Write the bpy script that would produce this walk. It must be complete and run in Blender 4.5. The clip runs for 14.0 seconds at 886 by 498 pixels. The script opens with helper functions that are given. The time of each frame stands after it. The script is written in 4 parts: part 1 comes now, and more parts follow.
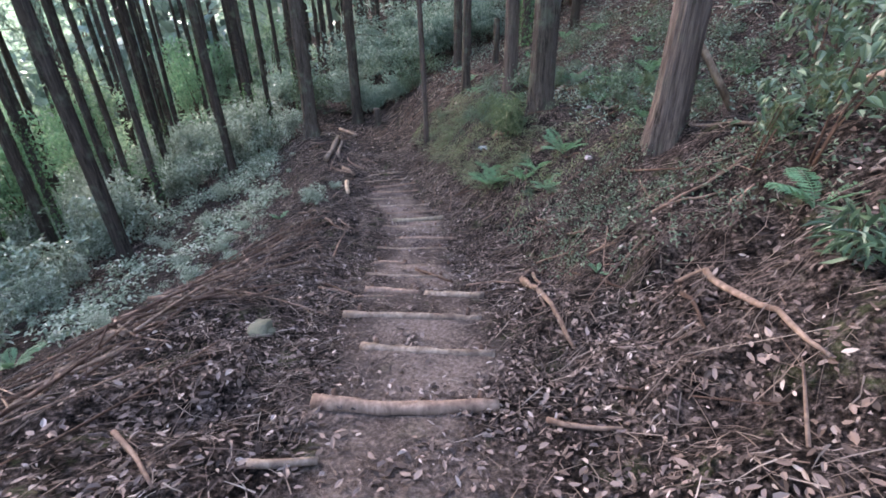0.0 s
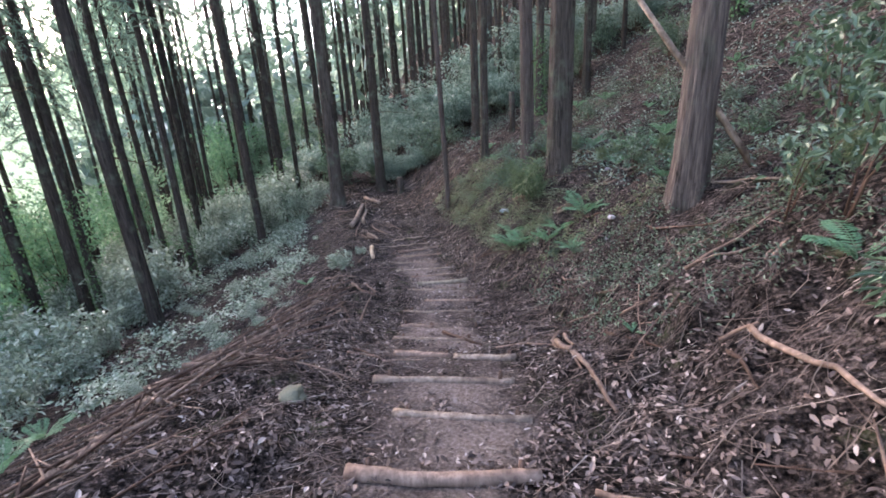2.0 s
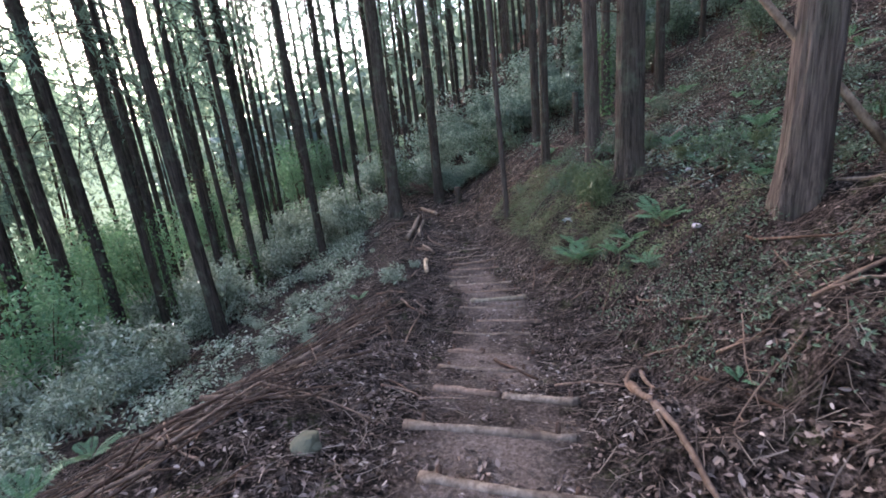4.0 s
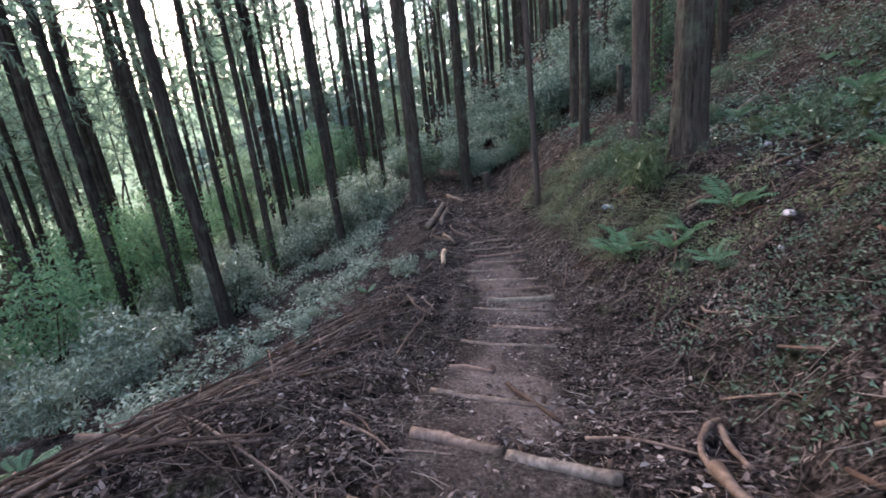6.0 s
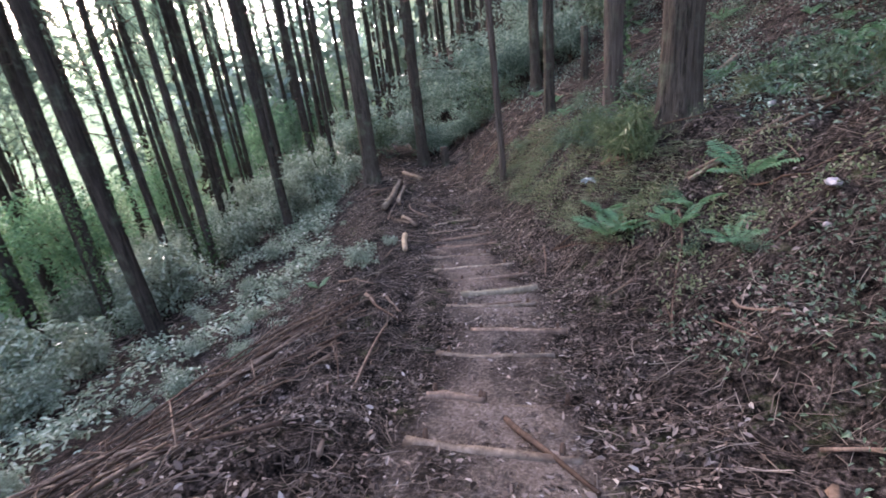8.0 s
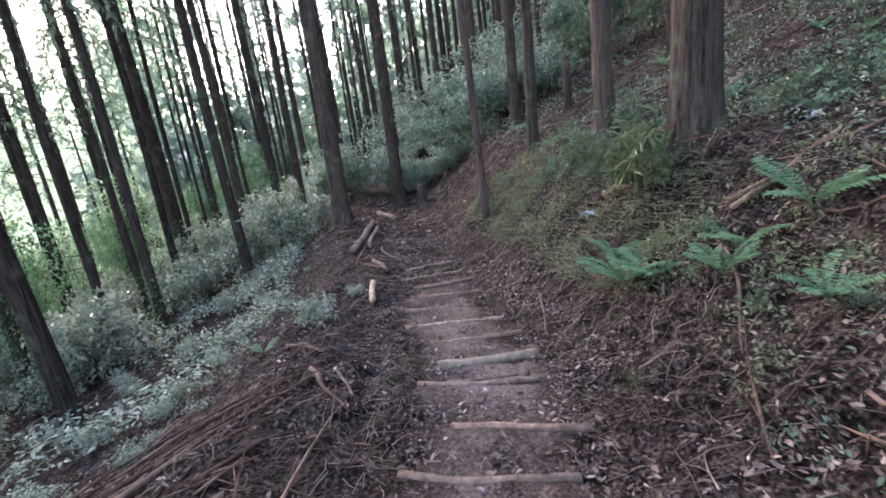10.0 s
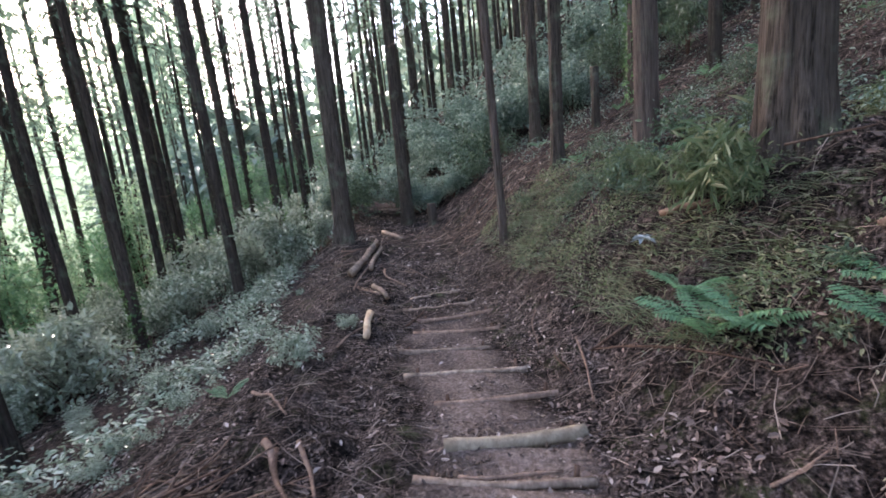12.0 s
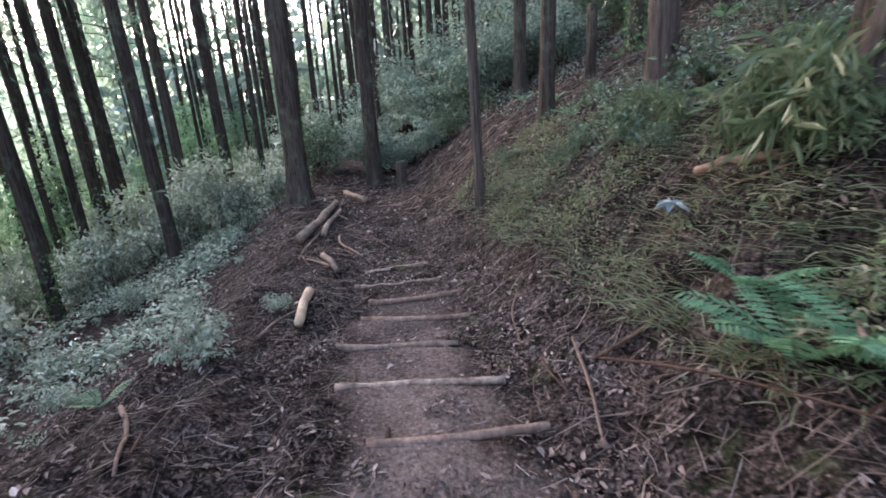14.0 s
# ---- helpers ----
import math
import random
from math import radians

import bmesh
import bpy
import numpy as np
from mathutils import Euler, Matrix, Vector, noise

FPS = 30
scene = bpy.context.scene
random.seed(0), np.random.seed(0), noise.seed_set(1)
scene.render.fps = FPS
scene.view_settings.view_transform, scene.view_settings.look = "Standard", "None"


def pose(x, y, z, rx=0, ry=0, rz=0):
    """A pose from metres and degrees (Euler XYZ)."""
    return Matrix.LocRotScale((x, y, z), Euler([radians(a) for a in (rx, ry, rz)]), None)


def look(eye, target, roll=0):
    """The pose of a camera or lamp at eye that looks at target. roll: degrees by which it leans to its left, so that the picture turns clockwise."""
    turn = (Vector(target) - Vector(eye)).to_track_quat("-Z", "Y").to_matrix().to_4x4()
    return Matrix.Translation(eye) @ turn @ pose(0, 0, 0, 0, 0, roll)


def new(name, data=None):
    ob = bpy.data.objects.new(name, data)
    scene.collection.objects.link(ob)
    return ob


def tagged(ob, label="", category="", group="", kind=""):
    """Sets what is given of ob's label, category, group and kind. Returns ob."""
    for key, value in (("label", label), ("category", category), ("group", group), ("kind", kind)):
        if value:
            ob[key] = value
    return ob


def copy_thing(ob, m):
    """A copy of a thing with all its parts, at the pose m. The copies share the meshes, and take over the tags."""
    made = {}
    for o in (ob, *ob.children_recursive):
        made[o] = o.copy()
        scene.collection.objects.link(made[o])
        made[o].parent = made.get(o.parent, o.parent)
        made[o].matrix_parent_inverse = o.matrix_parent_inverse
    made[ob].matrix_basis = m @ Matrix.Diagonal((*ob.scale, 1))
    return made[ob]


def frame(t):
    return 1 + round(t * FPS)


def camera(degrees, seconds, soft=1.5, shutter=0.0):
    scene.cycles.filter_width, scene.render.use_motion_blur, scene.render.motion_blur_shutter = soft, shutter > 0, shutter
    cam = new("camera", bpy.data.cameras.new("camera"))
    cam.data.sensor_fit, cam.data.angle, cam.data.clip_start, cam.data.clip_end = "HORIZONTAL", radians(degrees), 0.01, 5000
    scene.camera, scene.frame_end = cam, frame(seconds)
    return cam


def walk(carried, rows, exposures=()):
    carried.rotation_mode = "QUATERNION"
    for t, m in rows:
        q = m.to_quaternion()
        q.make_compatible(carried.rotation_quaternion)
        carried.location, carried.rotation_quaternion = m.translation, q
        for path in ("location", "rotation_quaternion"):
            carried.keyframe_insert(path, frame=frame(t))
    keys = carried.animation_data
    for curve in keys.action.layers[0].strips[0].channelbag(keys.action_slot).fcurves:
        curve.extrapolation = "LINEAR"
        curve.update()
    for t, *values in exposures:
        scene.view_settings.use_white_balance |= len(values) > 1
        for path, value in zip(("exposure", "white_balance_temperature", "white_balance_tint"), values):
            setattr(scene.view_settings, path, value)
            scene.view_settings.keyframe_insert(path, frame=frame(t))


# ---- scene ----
cam = camera(92.4, 14.0, 1.75, 0.4)
PATH = [
    (0, (-0.000, -0.000, 1.500), (-0.155, 1.805, 0.653), -1.35),
    (0.5, (-0.029, -0.016, 1.505), (-0.164, 1.815, 0.712), -2.30),
    (1, (-0.050, -0.048, 1.509), (-0.223, 1.823, 0.824), -3.35),
    (1.5, (-0.073, -0.062, 1.510), (-0.287, 1.836, 0.917), -3.38),
    (2, (-0.063, -0.038, 1.501), (-0.314, 1.864, 0.935), -3.54),
    (2.5, (-0.038, 0.077, 1.479), (-0.379, 1.968, 0.926), -5.10),
    (3, (0.013, 0.242, 1.480), (-0.383, 2.131, 0.956), -5.37),
    (3.2, (0.015, 0.266, 1.474), (-0.451, 2.139, 0.951), -5.88),
    (5.3, (-0.001, 1.219, 1.222), (-0.572, 3.079, 0.759), -6.57),
    (5.5, (0.003, 1.308, 1.187), (-0.573, 3.165, 0.720), -6.92),
    (6, (-0.011, 1.592, 1.092), (-0.703, 3.393, 0.569), -6.30),
    (6.5, (-0.046, 1.688, 1.122), (-0.782, 3.468, 0.583), -6.18),
    (7, (-0.187, 1.923, 1.039), (-1.000, 3.659, 0.472), -5.39),
    (7.5, (-0.326, 2.253, 0.993), (-1.028, 4.025, 0.388), -5.95),
    (8, (-0.408, 2.444, 0.964), (-0.908, 4.269, 0.317), -7.09),
    (8.5, (-0.519, 2.604, 0.956), (-0.937, 4.444, 0.292), -7.44),
    (9, (-0.531, 2.828, 0.917), (-0.930, 4.682, 0.282), -7.97),
    (9.2, (-0.509, 2.996, 0.868), (-0.902, 4.896, 0.383), -7.59),
    (11.3, (-0.731, 4.205, 0.583), (-1.190, 6.094, 0.111), -6.74),
    (11.5, (-0.730, 4.296, 0.594), (-1.199, 6.181, 0.121), -6.80),
    (12, (-0.826, 4.597, 0.489), (-1.269, 6.513, 0.125), -5.78),
    (12.5, (-0.844, 4.854, 0.463), (-1.127, 6.783, 0.018), -4.82),
    (13, (-0.790, 5.212, 0.377), (-1.088, 7.133, -0.096), -5.06),
    (13.5, (-0.794, 5.437, 0.371), (-1.102, 7.337, -0.172), -5.26),
    (14, (-0.910, 5.753, 0.250), (-1.251, 7.651, -0.281), -3.69),
]
walk(cam, [(t, look(eye, target, roll)) for t, eye, target, roll in PATH],
     [(0, 4.62, 7000, 26), (2, 4.62, 7050, 27), (3, 4.3, 6950, 26), (6, 4.12, 7050, 26), (7.5, 4.25, 7100, 27), (8, 4.5, 7150, 30), (9, 4.72, 7150, 30), (11.5, 4.4, 7150, 27), (12.5, 4.42, 7300, 28), (14, 4.5, 7100, 28)])
SKY, SUN = 0.1, 1.4

# ---- world and light: even daylight of an open shade, brighter over the valley on one side ----
world = bpy.data.worlds.new("sky")
scene.world = world
world.use_nodes = True
sky = world.node_tree.nodes.new("ShaderNodeTexSky")
sky.sky_type, sky.sun_disc = "NISHITA", False
sky.sun_elevation, sky.sun_rotation = radians(24), radians(-54)
sky.air_density, sky.dust_density, sky.ozone_density = 1.2, 1.2, 1.5
world.node_tree.links.new(sky.outputs[0], world.node_tree.nodes["Background"].inputs[0])
world.node_tree.nodes["Background"].inputs[1].default_value = SKY
sun = new("sun", bpy.data.lights.new("sun", "SUN"))
sun.data.energy, sun.data.angle, sun.data.color = SUN, radians(28), (1.0, 0.96, 0.91)
sun.matrix_world = look((-40, 29, 22), (0, 0, 0))


# ---- materials ----
def shader(name, rough=0.85, spec=0.25):
    m = bpy.data.materials.new(name)
    m.use_nodes = True
    t = m.node_tree
    b = t.nodes["Principled BSDF"]
    b.inputs["Roughness"].default_value, b.inputs["Specular IOR Level"].default_value = rough, spec
    return m, t, b


def ramp(t, source, stops):
    r = t.nodes.new("ShaderNodeValToRGB")
    while len(r.color_ramp.elements) < len(stops):
        r.color_ramp.elements.new(0.5)
    for e, (p, c) in zip(r.color_ramp.elements, stops):
        e.position, e.color = p, (*c, 1)
    t.links.new(source, r.inputs[0])
    return r.outputs[0]


def grain(t, scale, detail=4, stretch=(1, 1, 1), rough=0.6, space="Object"):
    c = t.nodes.new("ShaderNodeTexCoord")
    m = t.nodes.new("ShaderNodeMapping")
    m.inputs["Scale"].default_value = stretch
    n = t.nodes.new("ShaderNodeTexNoise")
    n.inputs["Scale"].default_value, n.inputs["Detail"].default_value, n.inputs["Roughness"].default_value = scale, detail, rough
    t.links.new(c.outputs[space], m.inputs[0])
    t.links.new(m.outputs[0], n.inputs["Vector"])
    return n.outputs["Fac"]


def mixed(t, fac, a, b, how="MIX"):
    m = t.nodes.new("ShaderNodeMix")
    m.data_type, m.blend_type = "RGBA", how
    for socket, value in ((m.inputs[0], fac), (m.inputs[6], a), (m.inputs[7], b)):
        if hasattr(value, "is_output"):
            t.links.new(value, socket)
        else:
            socket.default_value = value if not isinstance(value, tuple) else (*value, 1)
    return m.outputs[2]


def relief(t, b, height, strength, distance):
    n = t.nodes.new("ShaderNodeBump")
    n.inputs["Strength"].default_value, n.inputs["Distance"].default_value = strength, distance
    t.links.new(height, n.inputs["Height"])
    t.links.new(n.outputs[0], b.inputs["Normal"])


def soil_material():
    m, t, b = shader("soil", 1.0, 0.03)
    fine = grain(t, 38, 6, rough=0.7)
    wide = grain(t, 1.7, 5)
    crumbs = grain(t, 110, 3)
    dark = ramp(t, fine, [(0.38, (0.002, 0.0016, 0.0014)), (0.53, (0.029, 0.0218, 0.0195)), (0.7, (0.13, 0.099, 0.088))])
    red = ramp(t, fine, [(0.38, (0.004, 0.003, 0.0027)), (0.53, (0.046, 0.0348, 0.0308)), (0.71, (0.155, 0.119, 0.106))])
    patches = ramp(t, wide, [(0.48, (0, 0, 0)), (0.62, (1, 1, 1))])
    base = mixed(t, patches, dark, red)
    moss = ramp(t, grain(t, 2.6, 6, rough=0.75), [(0.56, (0, 0, 0)), (0.68, (0.55, 0.55, 0.55))])
    # random dark mottling, painted in as the shade of crevices in the soil
    crevice_shade = ramp(t, grain(t, 8.5, 4, rough=0.7), [(0.38, (0.24, 0.24, 0.24)), (0.58, (1.3, 1.3, 1.3))])
    tread = t.nodes.new("ShaderNodeAttribute")
    tread.attribute_name = "tread"
    base = mixed(t, moss, base, (0.05, 0.062, 0.026))
    base = mixed(t, 1.0, base, crevice_shade, "MULTIPLY")
    packed = ramp(t, fine, [(0.36, (0.075, 0.057, 0.049)), (0.53, (0.155, 0.118, 0.102)), (0.72, (0.26, 0.204, 0.178))])
    base = mixed(t, tread.outputs["Fac"], base, packed)
    t.links.new(base, b.inputs["Base Color"])
    relief(t, b, mixed(t, 0.4, fine, crumbs), 1.0, 0.05)
    return m


def bark_material(name, light, dark, moss_amount=0.5):
    m, t, b = shader(name, 1.0, 0.03)
    strips = grain(t, 26, 5, (1, 1, 0.07), 0.65)
    broad = grain(t, 7, 4, (1, 1, 0.12))
    fibres = grain(t, 75, 4, (1, 1, 0.045), 0.6)
    c = ramp(t, mixed(t, 0.45, strips, fibres), [(0.38, dark), (0.5, tuple((a + d) / 2 for a, d in zip(light, dark))), (0.62, light)])
    c = mixed(t, ramp(t, broad, [(0.4, (0, 0, 0)), (0.65, (0.6, 0.6, 0.6))]), c, tuple(x * 0.45 for x in light))
    info = t.nodes.new("ShaderNodeObjectInfo")
    c = mixed(t, ramp(t, info.outputs["Random"], [(0, (0, 0, 0)), (1, (0.5, 0.5, 0.5))]), c, tuple(x * 1.25 for x in dark))
    green = ramp(t, grain(t, 3.2, 5), [(0.52, (0, 0, 0)), (0.7, (moss_amount,) * 3)])
    c = mixed(t, green, c, (0.1, 0.125, 0.085))
    t.links.new(c, b.inputs["Base Color"])
    relief(t, b, mixed(t, 0.35, strips, fibres), 1.0, 0.06)
    return m


def leaf_material(name, stops, rough=0.5, through_light=0.35, spec=0.35):
    m, t, b = shader(name, rough, spec)
    g = t.nodes.new("ShaderNodeNewGeometry")
    info = t.nodes.new("ShaderNodeObjectInfo")
    c = ramp(t, g.outputs["Random Per Island"], stops)
    mid = stops[len(stops) // 2][1]
    c = mixed(t, ramp(t, info.outputs["Random"], [(0, (0, 0, 0)), (1, (0.55, 0.55, 0.55))]), c, tuple(x * 0.75 for x in mid))
    t.links.new(c, b.inputs["Base Color"])
    if through_light:
        tr = t.nodes.new("ShaderNodeBsdfTranslucent")
        t.links.new(c, tr.inputs[0])
        ms = t.nodes.new("ShaderNodeMixShader")
        ms.inputs[0].default_value = through_light
        t.links.new(b.outputs[0], ms.inputs[1])
        t.links.new(tr.outputs[0], ms.inputs[2])
        t.links.new(ms.outputs[0], t.nodes["Material Output"].inputs[0])
    return m


def glowing_woods_material(name, stops, glow):
    """Woods beyond the valley: an emission paints bright haze over the leaf colours."""
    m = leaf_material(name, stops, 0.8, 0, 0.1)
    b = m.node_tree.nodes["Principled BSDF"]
    # the leaves glow in place of haze, which also lights the near slope
    b.inputs["Emission Color"].default_value, b.inputs["Emission Strength"].default_value = (0.74, 1.0, 0.8, 1), glow
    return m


def wood_material(name, light, dark, scale=18, along=0.08):
    m, t, b = shader(name, 0.9, 0.08)
    g = grain(t, scale, 5, (1, 1, along), 0.65)
    blot = grain(t, 5, 5)
    info = t.nodes.new("ShaderNodeObjectInfo")
    c = ramp(t, g, [(0.3, dark), (0.68, light)])
    c = mixed(t, ramp(t, blot, [(0.4, (0, 0, 0)), (0.68, (0.75, 0.75, 0.75))]), c, tuple(0.55 * x for x in dark))
    c = mixed(t, ramp(t, info.outputs["Random"], [(0, (0, 0, 0)), (1, (0.5, 0.5, 0.5))]), c, tuple(0.8 * x for x in dark))
    t.links.new(c, b.inputs["Base Color"])
    relief(t, b, g, 0.6, 0.008)
    return m


SOIL = soil_material()
BARK = bark_material("cedar_bark", (0.1, 0.081, 0.069), (0.007, 0.0057, 0.005))
BARK_PALE = bark_material("worn_cedar_bark", (0.17, 0.133, 0.117), (0.015, 0.0118, 0.0104), 0.2)
NEEDLES = leaf_material("cedar_needles", [(0, (0.06, 0.115, 0.085)), (0.5, (0.1, 0.17, 0.125)), (1, (0.155, 0.225, 0.165))], 0.5, 0.5)
LAUREL = leaf_material("laurel_leaf", [(0, (0.035, 0.062, 0.04)), (0.5, (0.14, 0.195, 0.13)), (0.8, (0.28, 0.335, 0.245)), (1, (0.44, 0.48, 0.4))], 0.38, 0.3, 0.55)
DARK_LAUREL = leaf_material("dark_laurel_leaf", [(0, (0.018, 0.04, 0.024)), (0.5, (0.045, 0.085, 0.048)), (0.9, (0.1, 0.15, 0.085)), (1, (0.2, 0.25, 0.17))], 0.4, 0.22, 0.4)
# far leaves: distant haze and sunlight are put into this pale colour
HAZE_PALED_LEAF = leaf_material("haze_paled_far_leaf", [(0, (0.14, 0.22, 0.15)), (0.5, (0.24, 0.34, 0.23)), (1, (0.36, 0.45, 0.3))], 0.7, 0.5)
MID_LEAF = leaf_material("mid_green_leaf", [(0, (0.035, 0.075, 0.058)), (0.5, (0.115, 0.185, 0.14)), (0.85, (0.22, 0.3, 0.23)), (1, (0.3, 0.36, 0.29))], 0.32, 0.35, 0.5)
# green raised to paint in the brightness of the open valley side
SUN_TINTED_LEAF = leaf_material("sun_tinted_leaf", [(0, (0.085, 0.165, 0.095)), (0.5, (0.165, 0.275, 0.165)), (1, (0.28, 0.38, 0.24))], 0.5, 0.6)
FAR_WOODS = glowing_woods_material("far_glowing_woods", [(0, (0.1, 0.17, 0.11)), (0.5, (0.2, 0.29, 0.19)), (1, (0.34, 0.42, 0.28))], 0.044)
FERN = leaf_material("fern_green", [(0, (0.055, 0.14, 0.075)), (0.5, (0.1, 0.22, 0.115)), (1, (0.17, 0.31, 0.16))], 0.45, 0.4)
BLUE_LEAF = leaf_material("blue_grey_leaf", [(0, (0.13, 0.18, 0.19)), (0.5, (0.18, 0.23, 0.25)), (1, (0.24, 0.29, 0.31))], 0.45, 0.2, 0.4)
GRASS = leaf_material("grass_blade", [(0, (0.045, 0.085, 0.035)), (0.4, (0.09, 0.14, 0.06)), (0.75, (0.15, 0.165, 0.09)), (1, (0.33, 0.29, 0.2))], 0.5, 0.35)
LITTER = leaf_material("dead_leaf", [(0, (0.01, 0.007, 0.006)), (0.35, (0.055, 0.038, 0.031)), (0.65, (0.13, 0.092, 0.078)), (0.92, (0.22, 0.165, 0.143)), (1, (0.4, 0.335, 0.3))], 0.7, 0.08, 0.15)
SASA = leaf_material("bamboo_grass_leaf", [(0, (0.05, 0.085, 0.04)), (0.6, (0.1, 0.14, 0.07)), (1, (0.24, 0.24, 0.14))], 0.45, 0.3, 0.3)
IVY = leaf_material("ivy_leaf", [(0, (0.02, 0.06, 0.022)), (0.5, (0.06, 0.14, 0.05)), (1, (0.13, 0.24, 0.09))], 0.4, 0.35, 0.4)
TWIG = leaf_material("dead_twig", [(0, (0.015, 0.01, 0.008)), (0.4, (0.075, 0.05, 0.04)), (0.8, (0.165, 0.125, 0.103)), (1, (0.36, 0.295, 0.25))], 0.9, 0, 0.08)
STICK = wood_material("weathered_stick", (0.3, 0.205, 0.155), (0.075, 0.047, 0.036))
DARK_STICK = wood_material("damp_brown_stick", (0.15, 0.092, 0.067), (0.035, 0.021, 0.016))
LOG = wood_material("grey_log", (0.32, 0.245, 0.19), (0.075, 0.05, 0.038), 24, 0.5)
BARE_WOOD = wood_material("cut_yellow_wood", (0.55, 0.42, 0.29), (0.3, 0.2, 0.13))
MOSSY_LOG = wood_material("mossy_log", (0.35, 0.285, 0.21), (0.13, 0.1, 0.072), 24, 0.5)
STONE = wood_material("mossy_stone", (0.15, 0.14, 0.1), (0.06, 0.062, 0.042), 9, 1)
PALE_STONE = wood_material("pale_stone", (0.46, 0.42, 0.43), (0.24, 0.2, 0.2), 14, 1)


# ---- building helpers ----
def mesh_of(name, verts, faces, materials, smooth=True, which=None):
    me = bpy.data.meshes.new(name)
    me.from_pydata([tuple(v) for v in np.asarray(verts, float).tolist()] if not isinstance(verts, list) else verts, [], faces)
    for m in materials:
        me.materials.append(m)
    if smooth:
        me.polygons.foreach_set("use_smooth", [True] * len(me.polygons))
    if which is not None:
        me.polygons.foreach_set("material_index", which)
    me.update()
    return me


def part(name, me, parent=None, label="", at=None):
    ob = new(name, me)
    if parent is not None:
        ob.parent = parent
    if at is not None:
        ob.matrix_basis = at
    return tagged(ob, label)


def leaves(P, D, N, length, width, fold=0.25, curl=0.15):
    """Folded oval leaves: six corners and two faces each."""
    P, D, N = (np.asarray(a, float) for a in (P, D, N))
    D = D / (np.linalg.norm(D, axis=1, keepdims=True) + 1e-9)
    S = np.cross(D, N)
    S /= np.linalg.norm(S, axis=1, keepdims=True) + 1e-9
    N = np.cross(S, D)
    L, W = np.broadcast_to(length, len(P))[:, None], np.broadcast_to(width, len(P))[:, None]
    tip = P + D * L - N * curl * L
    a, b = P + D * 0.3 * L, P + D * 0.68 * L - N * 0.3 * curl * L
    up = N * fold * W
    v = np.stack([P, a + S * 0.5 * W + up, b + S * 0.42 * W + up, tip, b - S * 0.42 * W + up, a - S * 0.5 * W + up], 1).reshape(-1, 3)
    k = np.arange(len(P))[:, None] * 6
    f = np.concatenate([k + [[0, 1, 2, 3]], k + [[0, 3, 4, 5]]], 1).reshape(-1, 4)
    return v, f.tolist()


def tube(points, radii, sides=6, rng=None, lumps=0.0):
    """A tapering round rod through the points, closed at both ends."""
    pts = [Vector(p) for p in points]
    verts, faces = [], []
    side = None
    for i, p in enumerate(pts):
        d = (pts[min(i + 1, len(pts) - 1)] - pts[max(i - 1, 0)]).normalized()
        if side is None:
            side = d.orthogonal().normalized()
        side = (side - d * side.dot(d)).normalized()
        up = d.cross(side)
        for k in range(sides):
            a = 2 * math.pi * k / sides
            r = float(radii[i]) * (1 + (rng.uniform(-lumps, lumps) if rng and lumps else 0))
            verts.append(tuple(p + (math.cos(a) * side + math.sin(a) * up) * float(r)))
    n = len(pts)
    for i in range(n - 1):
        for k in range(sides):
            j = (k + 1) % sides
            faces.append([i * sides + k, i * sides + j, (i + 1) * sides + j, (i + 1) * sides + k])
    faces.append(list(range(sides))[::-1])
    faces.append([(n - 1) * sides + k for k in range(sides)])
    return verts, faces


def joined(pieces):
    verts, faces = [], []
    for v, f in pieces:
        o = len(verts)
        verts += [tuple(x) for x in (v.tolist() if hasattr(v, "tolist") else v)]
        faces += [[o + i for i in q] for q in f]
    return verts, faces


def gz(x, y):
    return float(ground_z(x, y))


def unit(rng, n):
    v = rng.normal(size=(n, 3))
    return v / np.linalg.norm(v, axis=1, keepdims=True)


# ---- shape of the ground ----
# the trail: distance ahead, its middle, its height
TRAIL = [(-60, 2.0, 9.0), (-6, 0.15, 1.0), (0, -0.12, 0.13), (1.65, -0.33, -0.2), (2.85, -0.48, -0.43), (3.45, -0.52, -0.58),
         (4.3, -0.78, -0.9), (5.5, -0.92, -1.11), (6.95, -1.02, -1.24), (8.3, -1.6, -1.43), (9.4, -1.95, -1.5), (10.5, -2.3, -1.52),
         (12, -3.0, -1.45), (14, -3.7, -1.22), (16, -4.4, -1.1), (20, -6.0, -0.9), (32, -13.0, -1.2), (260, -150, -6.0)]
# across the trail: sideways distance from its middle, rise over it
ACROSS = [(-420, 60), (-150, 26), (-110, 8), (-70, -9), (-40, -11.5), (-20, -6.2), (-12, -3.4), (-8, -2.05), (-6.3, -1.5), (-4.4, -1.0), (-3.2, -0.52),
          (-2.3, -0.1), (-1.75, 0.1), (-1.0, 0.08), (-0.55, 0.0), (0.6, 0.0), (1.05, 0.15), (1.5, 0.36), (1.8, 0.66), (2.3, 1.02),
          (2.8, 1.45), (3.3, 1.72), (4.6, 2.25), (8, 3.8), (15, 7.6), (45, 24), (420, 120)]


def smoothed(nodes, column, lo, hi, step, sigma):
    a = np.arange(lo, hi, step)
    b = np.interp(a, [n[0] for n in nodes], [n[column] for n in nodes])
    k = np.exp(-0.5 * (np.arange(-4 * sigma, 4 * sigma + step, step) / sigma) ** 2)
    pad = len(k) // 2
    return a, np.convolve(np.pad(b, pad, mode="edge"), k / k.sum(), mode="valid")[:len(a)]


TY, TX = smoothed(TRAIL, 1, -60, 260, 0.1, 0.6)
_, TZ = smoothed(TRAIL, 2, -60, 260, 0.1, 0.35)
AD, AH = smoothed(ACROSS, 1, -420, 420, 0.05, 0.15)
